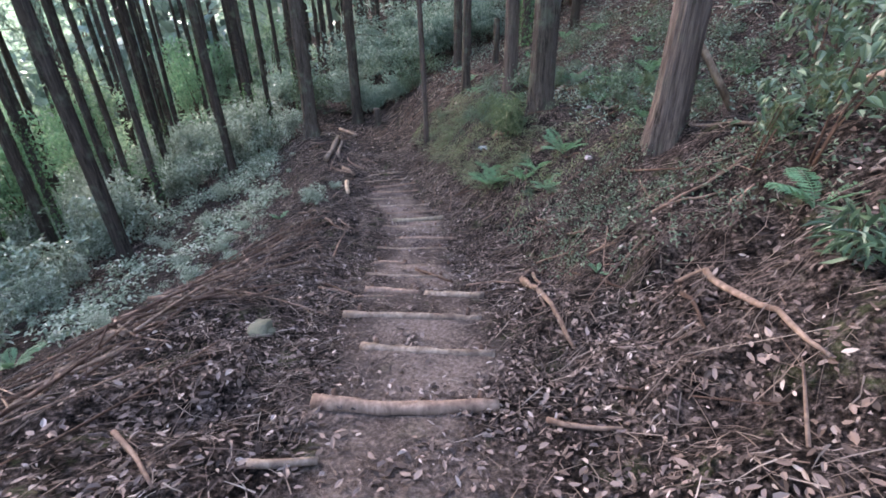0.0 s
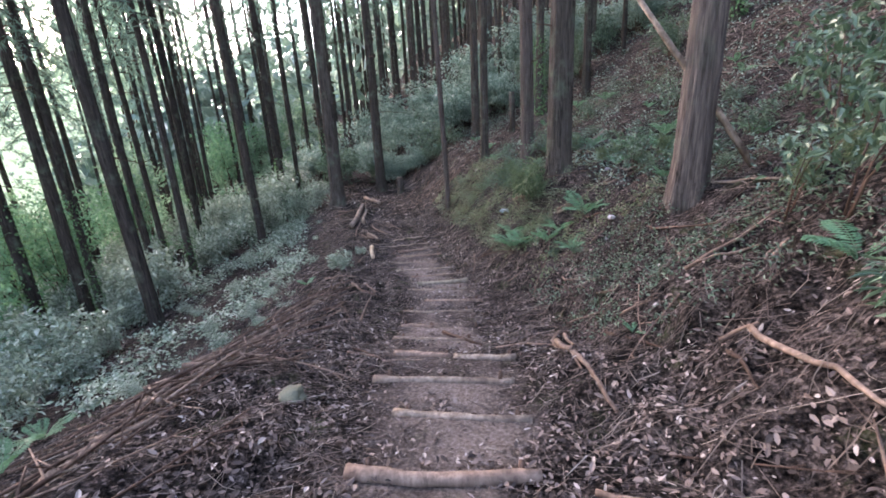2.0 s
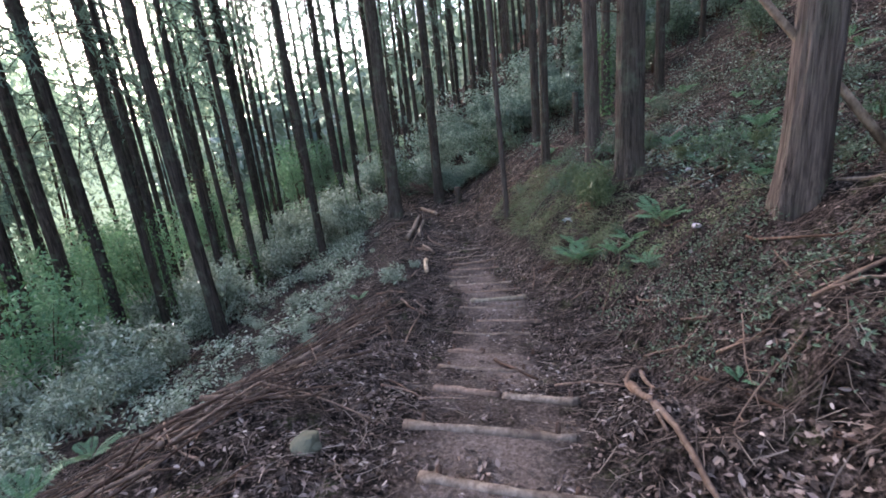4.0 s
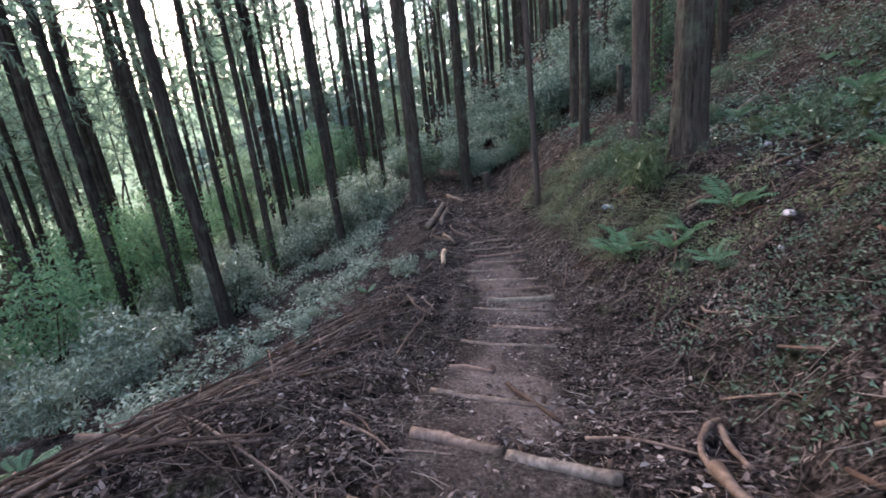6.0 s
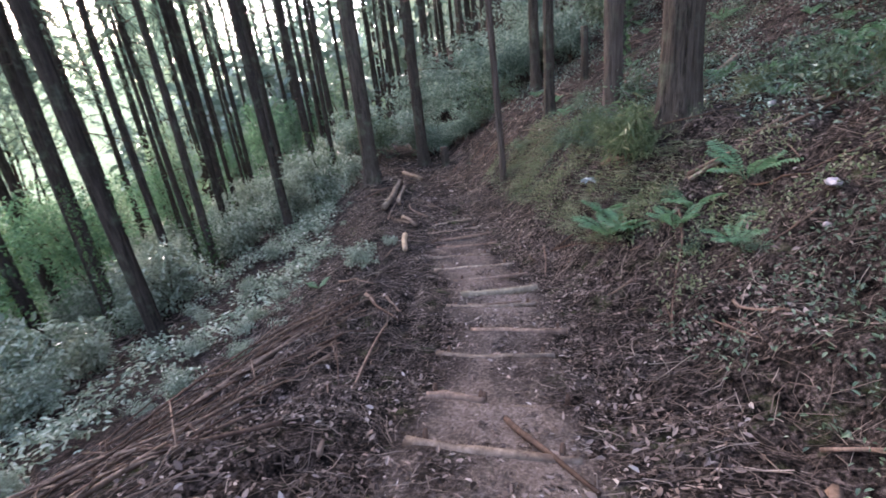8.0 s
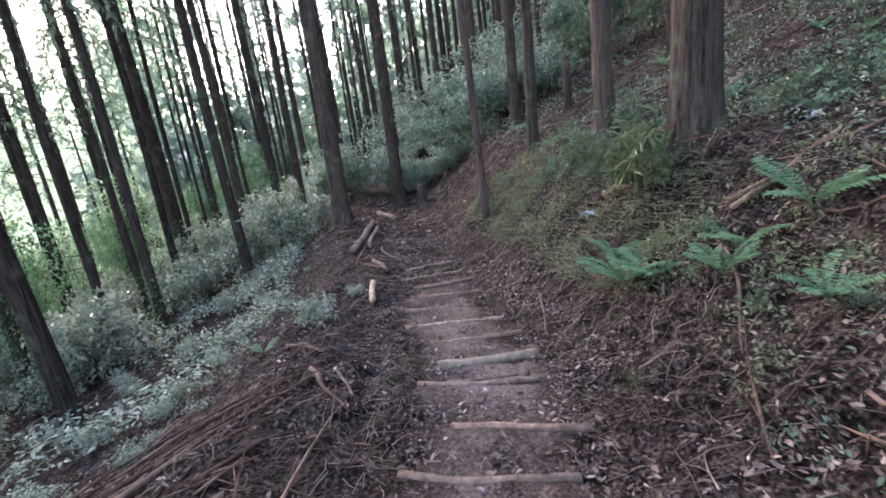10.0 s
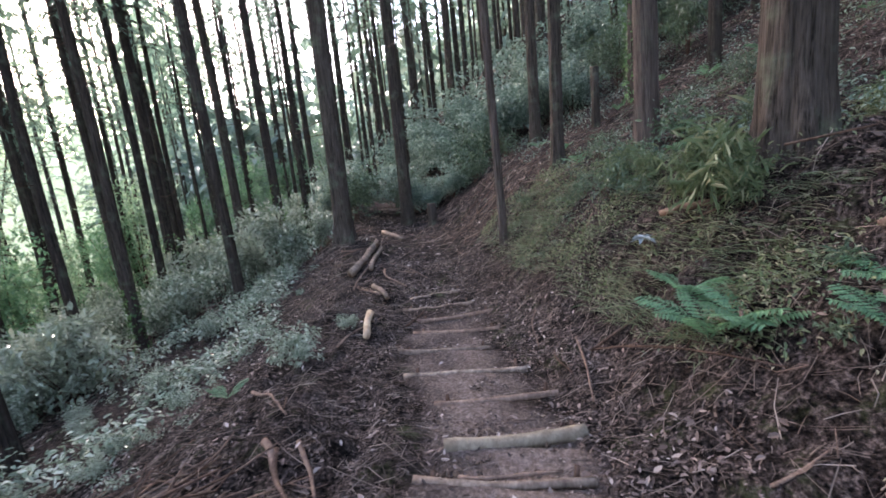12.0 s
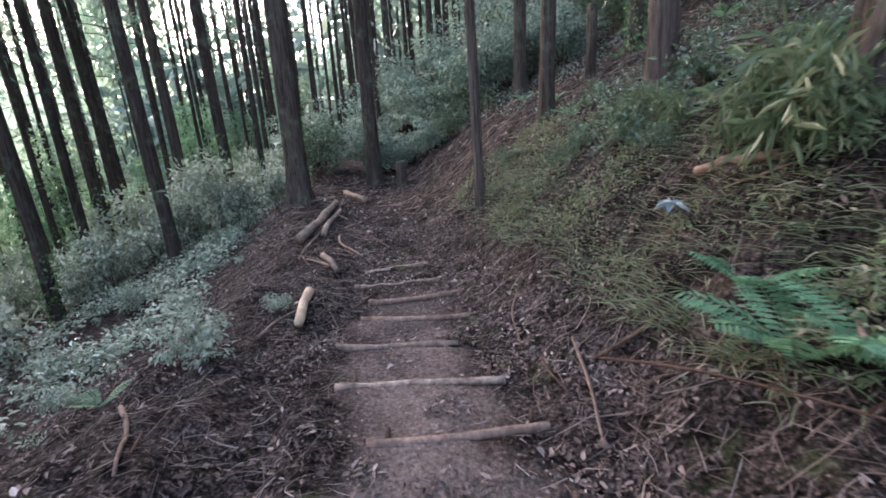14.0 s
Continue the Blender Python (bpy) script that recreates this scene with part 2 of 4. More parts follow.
LATTICE = np.random.RandomState(7).rand(256, 256)


def bumps(x, y, size):
    """Smooth random heights from -1 to 1 with lumps of that size."""
    u, v = np.asarray(x) / size, np.asarray(y) / size
    i, j = np.floor(u).astype(int), np.floor(v).astype(int)
    a, b = u - i, v - j
    a, b = a * a * (3 - 2 * a), b * b * (3 - 2 * b)
    g = lambda p, q: LATTICE[p % 256, q % 256]
    return 2 * ((g(i, j) * (1 - a) + g(i + 1, j) * a) * (1 - b) + (g(i, j + 1) * (1 - a) + g(i + 1, j + 1) * a) * b) - 1


def sideways(x, y):
    return x - np.interp(y, TY, TX)


def ground_z(x, y):
    x, y = np.asarray(x, float), np.asarray(y, float)
    d = sideways(x, y)
    rough = np.clip((np.abs(d) - 0.45) / 0.5, 0, 1) * np.clip((11.5 - y) / 2, 0.6, 1) + 0.6 * np.clip((y - 9.7) / 1.0, 0, 1) * np.clip(1 - (np.abs(d) - .45) / .5, 0, 1)
    z = np.interp(y, TY, TZ) + np.interp(d, AD, AH)
    rough = rough * (1 + 0.8 * np.clip((d - 0.9) / 0.6, 0, 1))
    clods = np.clip((d + 2.2) / 0.3, 0, 1) * np.clip((-0.5 - d) / 0.2, 0, 1) * np.clip((y - 4.5) / 1.5, 0, 1)
    z = z + clods * (0.045 * bumps(x, y + 3, 0.24) + 0.03 * bumps(x + 5, y, 0.13))
    # a knoll round the thick cedar, and a dip in the bank before it
    z = z + 0.5 * np.exp(-0.5 * (((d - 2.4) / 0.65) ** 2 + ((y - 9.6) / 1.5) ** 2)) - 0.13 * np.exp(-0.5 * (((d - 1.9) / 0.5) ** 2 + ((y - 5.0) / 0.9) ** 2))
    far = np.clip((np.abs(d) - 3) / 6, 0, 1)
    return z + rough * (0.055 * bumps(x, y, 0.7) + 0.05 * bumps(x + 9, y, 0.27) + 0.03 * bumps(x, y + 5, 0.12)) + far * (0.22 * bumps(x, y, 2.7) + 0.5 * far * bumps(x, y, 9)) + 0.008 * bumps(x, y, 0.16)


# ---- ground: one sheet out to the far slopes ----
def spread(lo, hi, step, far_lo, far_hi, growth):
    mid = list(np.arange(lo, hi + 1e-6, step))
    up, s = [], step
    while (up[-1] if up else mid[-1]) < far_hi:
        s = min(s * growth, 12)
        up.append((up[-1] if up else mid[-1]) + s)
    down, s = [], step
    while (down[-1] if down else mid[0]) > far_lo:
        s = min(s * growth, 12)
        down.append((down[-1] if down else mid[0]) - s)
    return np.array(down[::-1] + mid + up)


GX, GY = spread(-4.2, 2.6, 0.05, -330, 260, 1.06), spread(0.4, 11.5, 0.05, -58, 250, 1.05)
XX, YY = np.meshgrid(GX, GY)
ZZ = ground_z(XX, YY)
STEP_Y = [1.63, 2.22, 2.8, 3.42, 4.22, 4.76, 5.47, 5.95, 6.58, 6.97, 7.62, 8.22, 8.83, 9.42, 10.5, 11.0]
saw = np.zeros_like(YY)
for a, b in zip(STEP_Y[:-1], STEP_Y[1:]):
    inside = (YY >= a) & (YY < b)
    saw[inside] = ((YY[inside] - a) / (b - a) - 0.5) * 0.06
ZZ = ZZ + saw * np.clip((0.62 - np.abs(sideways(XX, YY))) / 0.15, 0, 1)
nx, ny = len(GX), len(GY)
idx = np.arange(nx * ny).reshape(ny, nx)
quads = np.stack([idx[:-1, :-1], idx[:-1, 1:], idx[1:, 1:], idx[1:, :-1]], -1).reshape(-1, 4)
ground_mesh = mesh_of("ground", np.stack([XX, YY, ZZ], -1).reshape(-1, 3), quads.tolist(), [SOIL])
wear = ground_mesh.attributes.new("tread", "FLOAT", "POINT")
edge = np.abs(sideways(XX, YY)) + 0.17 * bumps(XX, YY, 0.4) + 0.1 * bumps(XX, YY, 0.15)
wear.data.foreach_set("value", (np.clip((0.56 - edge) / 0.24, 0, 1) * np.clip((10.6 - YY) / 1.2, 0, 1) * np.clip(0.6 + 0.55 * bumps(XX, YY, 0.5) + 0.3 * bumps(XX, YY, 0.2), 0, 1)).ravel())
ground = part("ground", ground_mesh)
tagged(ground, "brown forest soil on a slope with a worn trail", "ground", kind="structure")


# ---- cedars ----
def trunk_mesh(rng, radius, height, sides=14, rings=18, ridges=0.04, flare=0.5, lean=(0, 0), material=None):
    zs = np.concatenate([[-0.9], -0.15 + (height + 0.15) * np.linspace(0, 1, rings) ** 1.9])
    th = np.linspace(0, 2 * np.pi, sides, endpoint=False)
    k1, k2 = rng.randint(4, 7), rng.uniform(0, 6)
    ridge = rng.normal(0, ridges, sides)
    verts = []
    sway = rng.uniform(-0.012, 0.012, 2)
    for z in zs:
        r = radius * (1.0 - 0.62 * max(z, 0) / height)
        foot = flare * math.exp(-max(z, 0) / (1.1 * radius + 0.12))
        rr = r * (1 + ridge * 0.6 + rng.normal(0, ridges * 0.4, sides) + foot * (0.55 + 0.45 * np.cos(k1 * th + k2)))
        cx, cy = lean[0] * z + sway[0] * z * math.sin(z * 0.3), lean[1] * z + sway[1] * z * math.sin(z * 0.4)
        verts += [(cx + a * math.cos(t), cy + a * math.sin(t), z) for a, t in zip(rr, th)]
    faces = [[i * sides + k, i * sides + (k + 1) % sides, (i + 1) * sides + (k + 1) % sides, (i + 1) * sides + k] for i in range(len(zs) - 1) for k in range(sides)]
    faces.append([(len(zs) - 1) * sides + k for k in range(sides)])
    return mesh_of("trunk", verts, faces, [material or BARK])


def crown_mesh(rng, height, bottom, branches=34, per=48, reach=2.0):
    P, D, N, L = [], [], [], []
    rods = []
    for k in range(branches):
        u = (k + rng.uniform()) / branches
        h = bottom + (height - bottom) * u
        az = k * 2.4 + rng.uniform(-0.4, 0.4)
        out = Vector((math.cos(az), math.sin(az), 0))
        ln = reach * (1.05 - 0.75 * u) * rng.uniform(0.7, 1.2)
        pts = [Vector((0, 0, h)) + out * (ln * s) + Vector((0, 0, 0.25 * ln * s - 0.75 * ln * s * s)) for s in (0, 0.35, 0.7, 1.0)]
        rods.append(tube(pts, [0.03, 0.022, 0.014, 0.005], 4))
        for q in range(per):
            s = rng.uniform(0.25, 1.02)
            base = Vector((0, 0, h)) + out * (ln * s) + Vector((0, 0, 0.25 * ln * s - 0.75 * ln * s * s))
            side = out.cross(Vector((0, 0, 1)))
            d = out * rng.uniform(-0.2, 0.9) + side * rng.uniform(-1, 1) + Vector((0, 0, rng.uniform(-0.9, 0.15)))
            base += side * rng.uniform(-0.35, 0.35) * (1.1 - s) * ln * 0.6
            P.append(base), D.append(d), N.append((rng.uniform(-0.5, 0.5), rng.uniform(-0.5, 0.5), 1)), L.append(rng.uniform(0.14, 0.34))
    L = np.array(L)
    lv = leaves(np.array(P), np.array(D), np.array(N), L, L * 0.17, 0.2, 0.1)
    rv, rf = joined(rods)
    v, f = joined([lv, (rv, rf)])
    return mesh_of("crown", v, f, [NEEDLES, BARK], False, [0] * len(lv[1]) + [1] * len(rf))


def dead_branch_mesh(rng):
    ln = rng.uniform(0.5, 1.5)
    pts, p, d = [], Vector((0, 0, 0)), Vector((1, rng.uniform(-0.2, 0.2), rng.uniform(-0.35, 0.25))).normalized()
    for i in range(5):
        pts.append(p.copy())
        d = (d + Vector(rng.uniform(-0.18, 0.18, 3))).normalized()
        p = p + d * ln / 4
    pieces = [tube(pts, [0.016, 0.012, 0.009, 0.006, 0.003], 4)]
    for i in (1, 2, 3):
        q = pts[i]
        e = q + (d + Vector(rng.uniform(-0.8, 0.8, 3))).normalized() * rng.uniform(0.15, 0.4)
        pieces.append(tube([q, e], [0.006, 0.002], 3))
    return mesh_of("dead_branch", *joined(pieces), [DARK_STICK])


CEDAR_LABEL = "tall straight cedar with fibrous reddish-grey bark, standing on the slope"


def ivy_mesh(rng, radius, top, count):
    z = top * rng.uniform(0, 1, count) ** 1.4
    a = rng.uniform(0, 6.28, count)
    r = radius * (1.02 - 0.03 * z) + rng.uniform(0.0, 0.1, count) + 0.25 * radius * np.exp(-z / 0.3)
    out = np.column_stack([np.cos(a), np.sin(a), np.zeros(count)])
    P = out * r[:, None] + np.column_stack([np.zeros((count, 2)), z])
    D = out * 0.5 + rng.normal(0, 0.6, (count, 3)) - (0, 0, 0.5)
    L = rng.uniform(0.05, 0.11, count)
    return mesh_of("ivy", *leaves(P, D, out + rng.normal(0, 0.4, (count, 3)), L, L * 0.6, 0.15, 0.15), [IVY], False)


def cedar(rng, radius, height=21.0, bottom=8.0, sides=14, ridges=0.04, flare=0.5, lean=(0, 0), branches=5, material=None, leafy=34, label=CEDAR_LABEL, ivy=0.0):
    tree = tagged(new("cedar_tree"), label, "tree", "cedars of the plantation")
    part("trunk", trunk_mesh(rng, radius, height, sides, 20 if sides < 20 else 34, ridges, flare, lean, material), tree)
    c = part("crown", crown_mesh(rng, height + 1.2, bottom, leafy), tree, "dark green drooping needle sprays")
    c.matrix_basis = Matrix(((1, 0, lean[0], 0), (0, 1, lean[1], 0), (0, 0, 1, 0), (0, 0, 0, 1)))
    if ivy:
        part("ivy", ivy_mesh(rng, radius, ivy, int(210 * ivy)), tree, "green ivy climbing the lower trunk")
    for k in range(branches):
        z = rng.uniform(2.2, bottom)
        a = rng.uniform(0, 6.28)
        r = radius * (1 - 0.62 * z / height) * 0.8
        part("dead_branch", dead_branch_mesh(rng), tree, "", Matrix.Translation((lean[0] * z + r * math.cos(a), lean[1] * z + r * math.sin(a), z)) @ Matrix.Rotation(a, 4, "Z"))
    return tree


rng = np.random.RandomState(11)
# ahead, sideways, radius, lean: the cedars that stand beside the trail
NEAR = [(2.16, 5.2, 0.185, 0.02, 0.01), (1.18, 8.58, 0.225, 0.0, 0.02), (0.8, 11.5, 0.165, 0.0, 0.0), (-0.37, 13.6, 0.125, 0.02, 0.0), (-1.45, 12.3, 0.075, -0.012, -0.006),
        (-5.75, 14.75, 0.235, 0.024, -0.005), (-8.25, 13.6, 0.135, -0.01, -0.01), (-8.3, 8.5, 0.15, -0.01, -0.02), (-4.75, 17.2, 0.19, 0.0, 0.0), (-0.75, 17.2, 0.15, 0.0, 0.0)]
for k, (x, y, r, lx, ly) in enumerate(NEAR):
    big = r > 0.14
    tree = cedar(rng, r, 23.0, 9.0, 72 if big else 30, 0.035 if big else 0.03, (0.65 if k == 5 else 0.4) if r > 0.12 else 0.3, (lx, ly), 2 if k in (0, 1) else 4, BARK_PALE if k in (0, 2, 4) else BARK, 40,
                 label="thick old cedar with peeling fibrous bark and spreading roots" if r > 0.18 else ("slender young cedar with smooth thin trunk beside the trail" if r < 0.1 else CEDAR_LABEL))
    tree.matrix_basis = Matrix.Translation((x, y, gz(x, y)))

# the rows down the slope, one more per line, and those up the bank
DOWN = [(-10.9, 11.6, 0.14), (-12.9, 10.9, 0.21), (-10.2, 12.4, 0.15), (-13.0, 14.6, 0.2), (-10.7, 13.8, 0.2), (-11.9, 15.4, 0.2), (-14.1, 18.0, 0.15), (-14.8, 20.2, 0.14),
        (-9.9, 16.2, 0.19), (-13.4, 21.6, 0.15), (-8.7, 16.5, 0.2), (-13.8, 25.4, 0.14), (-9.1, 18.8, 0.18), (-9.9, 25.3, 0.15), (-10.2, 27.4, 0.15), (-6.0, 22.2, 0.17),
        (-15.2, 12.7, 0.2), (-16.9, 17.9, 0.15), (-12.5, 16.6, 0.17), (-7.9, 19.4, 0.17), (-8.7, 21.1, 0.16), (-13.9, 9.0, 0.24), (-11.1, 8.2, 0.17), (-13.2, 7.4, 0.26), (-11.4, 10.0, 0.15)]
UP = [(-3.8, 21.8, 0.18), (1.8, 29.9, 0.15), (2.9, 25.9, 0.15), (1.6, 32.7, 0.15), (-6.9, 31.4, 0.15), (-6.9, 28.6, 0.15), (-0.9, 21.5, 0.17), (0.3, 21.9, 0.17), (2.1, 21.2, 0.17),
      # five from (4.4, 0.6) on: unseen cedars added to shade the bank
      (3.9, 19.0, 0.18), (-3.6, 24.7, 0.17), (2.9, 14.9, 0.16), (4.6, 17.2, 0.16), (1.5, 15.6, 0.18), (6.2, 13.0, 0.2), (7.6, 9.2, 0.2), (4.4, 0.6, 0.2), (3.8, -1.8, 0.2), (6.0, 3.2, 0.2), (5.2, -4.2, 0.2), (6.8, 6.4, 0.18), (5.6, 21.5, 0.17), (8.6, 16.4, 0.18)]
KINDS = [cedar(rng, 0.17, h, b, 14, 0.035, 0.3, (lx, ly), n, leafy=46, ivy=v) for h, b, lx, ly, n, v in ((21, 8.6, 0, 0, 7, 2.6), (23, 9.4, 0.01, -0.006, 8, 0), (19, 8.0, -0.012, 0.008, 6, 1.6), (22, 9.0, 0.006, 0.012, 7, 0))]
THIN = [cedar(rng, 0.16, h, b, 10, 0.03, 0.3, (lx, ly), 0, leafy=38, label="distant straight cedar with a bare lower trunk") for h, b, lx, ly in ((20, 9.0, 0, 0), (22, 10.4, 0.012, 0), (21, 8.2, -0.01, 0.01))]
used = set()


def stand(kinds, x, y, r, base=0.17):
    k = kinds[rng.randint(len(kinds))]
    s = r / base
    m = Matrix.Translation((x, y, gz(x, y))) @ Matrix.Rotation(rng.uniform(0, 6.28), 4, "Z") @ Matrix.Diagonal((s, s, 0.75 + 0.25 * s, 1))
    if id(k) in used:
        copy_thing(k, m)
    else:
        used.add(id(k))
        k.matrix_basis = m


PLACED = [(x, y) for x, y, *_ in NEAR + DOWN + UP]
IVIED = [cedar(rng, 0.17, h, b, 14, 0.035, 0.3, (lx, ly), 4, leafy=34, ivy=v, label="straight cedar wrapped in green ivy below") for h, b, lx, ly, v in ((21, 8.4, 0.01, 0, 4.6), (22, 9.0, -0.006, 0.008, 3.6))]
for x, y, r in DOWN + UP:
    stand(IVIED if y < 10.5 and x < -10 else KINDS, x, y, 0.8 * r)
for i in range(-12, 8):
    for j in range(-4, 17):
        x, y = i * 3.5 + rng.uniform(-1.2, 1.2), j * 3.5 + rng.uniform(-1.2, 1.2)
        d = float(sideways(x, y))
        keep = rng.uniform()
        if -2.6 < d < 2.6 or (y < 19 and -9 < d < 9 and y > -1.5) or (-2.2 < d < 2.2 and y <= -1.5) or min((x - a) ** 2 + (y - b) ** 2 for a, b in PLACED) < 2.2 ** 2:
            continue
        # most cedars at y < 0 stay: unseen, added to block sky light
        if (-15 < x < 0 and 6 < y < 20) or x < -24 or y < 0 and keep < 0.15 or (x > 5 and y < 14 and keep < 0.1):
            continue
        PLACED.append((x, y))
        stand(THIN, x, y, rng.uniform(0.11, 0.19), 0.16)
for x0, x1, y0, y1, n in ((-13, 5, 24, 44, 48), (-24, -15, 3, 38, 20), (-36, -22, 0, 48, 34)):
    for k in range(n * 4):
        x, y = rng.uniform(x0, x1), rng.uniform(y0, y1)
        if n > 0 and min((x - a) ** 2 + (y - b) ** 2 for a, b in PLACED) > 1.8 ** 2:
            n -= 1
            PLACED.append((x, y))
            stand(THIN, x, y, rng.uniform(0.1, 0.17), 0.16)
for k in KINDS + THIN + IVIED:
    if id(k) not in used:
        k.matrix_basis = Matrix.Translation((30, 40, gz(30, 40)))


# ---- shrubs ----
def shrub(rng, size, leaf, material, count, label, tall=1.0, narrow=0.4, name="shrub", group="evergreen shrubs under the cedars", stems=6):
    s = tagged(new(name), label, "tree" if name == "young_tree" else "shrub", group)
    tips = []
    for k in range(stems):
        a = rng.uniform(0, 6.28)
        o = Vector((math.cos(a), math.sin(a), 0)) * rng.uniform(0.15, 0.75) * size
        top = o + Vector((0, 0, rng.uniform(0.55, 1.15) * size * tall))
        pts = [Vector((0, 0, -0.15)), o * 0.25 + Vector((0, 0, top.z * 0.4)), o * 0.7 + Vector((0, 0, top.z * 0.8)), top]
        part("stem", mesh_of("stem", *tube(pts, [0.011 * size + 0.003, 0.009 * size, 0.006 * size, 0.002], 5), [DARK_STICK]), s)
        tips += [pts[2], top, (pts[1] + pts[2]) / 2, (pts[2] + top) / 2]
    clumps = [t + Vector(rng.normal(0, 0.16 * size, 3)) for t in tips for _ in range(3)]
    which = rng.randint(len(clumps), size=count)
    C = np.array([tuple(clumps[i]) for i in which])
    off = unit(rng, count) * (rng.uniform(0.15, 1, count)[:, None] ** 0.6) * 0.22 * size
    P = C + off * (1, 1, 0.7)
    P[:, 2] = np.maximum(P[:, 2], 0.03)
    D = off / 0.22 + rng.normal(0, 0.45, (count, 3)) * size + (0, 0, -0.1)
    N = np.array((0, 0, 1)) + rng.normal(0, 0.45, (count, 3))
    L = leaf * rng.uniform(0.65, 1.25, count)
    part("leaves", mesh_of("leaves", *leaves(P, D, N, L, L * narrow, 0.18, 0.25), [material], False), s)
    return s


rng = np.random.RandomState(5)
SHRUBS = [shrub(rng, 0.9, 0.11, LAUREL, 950, "grey-green evergreen shrub on the shaded slope"),
          shrub(rng, 0.7, 0.1, LAUREL, 800, "low grey-green evergreen shrub among cedar trunks"),
          shrub(rng, 1.2, 0.12, LAUREL, 1300, "tall spreading evergreen shrub below the trail"),
          shrub(rng, 1.3, 0.13, DARK_LAUREL, 1500, "dark glossy evergreen shrub behind the trail", 1.2),
          shrub(rng, 0.5, 0.07, DARK_LAUREL, 300, "small sparse dark evergreen sapling on the bank"),
          shrub(rng, 0.42, 0.16, SASA, 420, "arching clump of narrow-leaved bamboo grass", 1.1, 0.11),
          shrub(rng, 0.7, 0.075, DARK_LAUREL, 520, "sparse leafy sapling on the bank", 1.1),
          shrub(rng, 1.9, 0.15, MID_LEAF, 3600, "tall bushy evergreen shrub behind the trail", 1.15),
          shrub(rng, 0.75, 0.09, DARK_LAUREL, 190, "thin open sapling with dark green leaves on the bank", 1.2, 0.42, "sapling", "thin saplings on the bank", 3),
          shrub(rng, 0.42, 0.2, DARK_LAUREL, 110, "clump of long narrow dark green leaves on the bank", 0.9, 0.17, "leafy_plant", "leafy plants on the bank"),
          shrub(rng, 0.7, 0.1, LAUREL, 150, "small open shrub with pale glossy leaves below the trail", 0.8, 0.45, "low_shrub", "low shrubs below the trail")]
TREELETS = [shrub(rng, 2.6, 0.17, SUN_TINTED_LEAF, 1900, "yellow-green leafy young tree down the valley, sunlight put into its colour", 1.9, 0.5, "young_tree", "young trees down the valley"),
            shrub(rng, 3.4, 0.2, HAZE_PALED_LEAF, 2300, "broad leafy tree across the valley, haze and sun put into its colour", 2.0, 0.5, "young_tree", "young trees down the valley"),
            shrub(rng, 1.7, 0.13, FERN, 1500, "slender leafy green sapling among cedar trunks", 1.9, 0.45, "young_tree", "young saplings below the trail")]
first_used = set()


def plant(kind, x, y, s=1.0, sink=0.03):
    m = Matrix.Translation((x, y, gz(x, y) - sink)) @ Matrix.Rotation(rng.uniform(0, 6.28), 4, "Z") @ Matrix.Diagonal((s, s, s * rng.uniform(0.85, 1.15), 1))
    if id(kind) in first_used:
        return copy_thing(kind, m)
    first_used.add(id(kind))
    kind.matrix_basis = m
    return kind


for x, y, k, s in ((-8.2, 21.0, 7, 1.0), (-5.4, 19.4, 7, 0.85), (-3.4, 19.6, 7, 1.0), (-2.0, 18.9, 7, 0.95), (-0.8, 19.8, 7, 1.0), (-6.8, 18.0, 3, 0.9), (0.4, 18.8, 7, 0.75), (-2.8, 22.0, 7, 1.25), (-4.6, 22.6, 7, 1.2),
                   (-0.6, 22.6, 7, 1.2), (-6.4, 24.0, 7, 1.2), (1.6, 22.0, 7, 1.1), (3.6, 21.0, 7, 1.0), (5.6, 19.2, 7, 0.9), (-1.6, 17.6, 4, 1.4), (-2.6, 18.0, 4, 1.6), (-10.4, 23.0, 7, 1.0), (3.0, 25.0, 7, 1.2), (6.5, 15.4, 7, 0.8),
                   (1.6, 18.2, 3, 1.0), (3.2, 17.4, 3, 0.9), (2.0, 2.72, 8, 1.0), (1.98, 3.2, 8, 0.75), (2.5, 3.6, 8, 1.1), (3.1, 4.2, 8, 1.0), (2.9, 2.6, 8, 0.9), (1.6, 1.78, 9, 0.55), (1.75, 2.0, 9, 0.55), (0.62, 6.95, 9, 0.5), (0.85, 7.3, 9, 0.55), (0.8, 6.45, 9, 0.5), (0.6, 8.5, 5, 1.0), (0.52, 8.72, 5, 0.75), (0.74, 8.3, 5, 0.7), (0.35, 10.5, 5, 0.6), (0.1, 10.2, 5, 0.5), (2.8, 6.6, 4, 0.9), (2.3, 7.7, 4, 0.9), (2.5, 8.9, 4, 1.0),
                   (3.5, 3.4, 8, 1.4), (3.9, 5.4, 8, 1.4), (1.2, 11.2, 4, 1.0), (-3.5, 8.5, 1, 0.55), (-3.3, 9.4, 1, 0.5), (-4.4, 18.4, 7, 0.5), (-3.4, 18.0, 7, 0.45), (-2.6, 17.5, 3, 0.5), (-5.2, 18.9, 3, 0.7), (-6.9, 15.6, 2, 0.8), (-7.4, 14.9, 0, 1.0), (-7.9, 6.0, 2, 0.75), (-8.8, 5.0, 2, 0.9), (-7.4, 4.6, 0, 0.8), (-9.4, 6.6, 2, 1.0)):
    plant(SHRUBS[k], x, y, s)
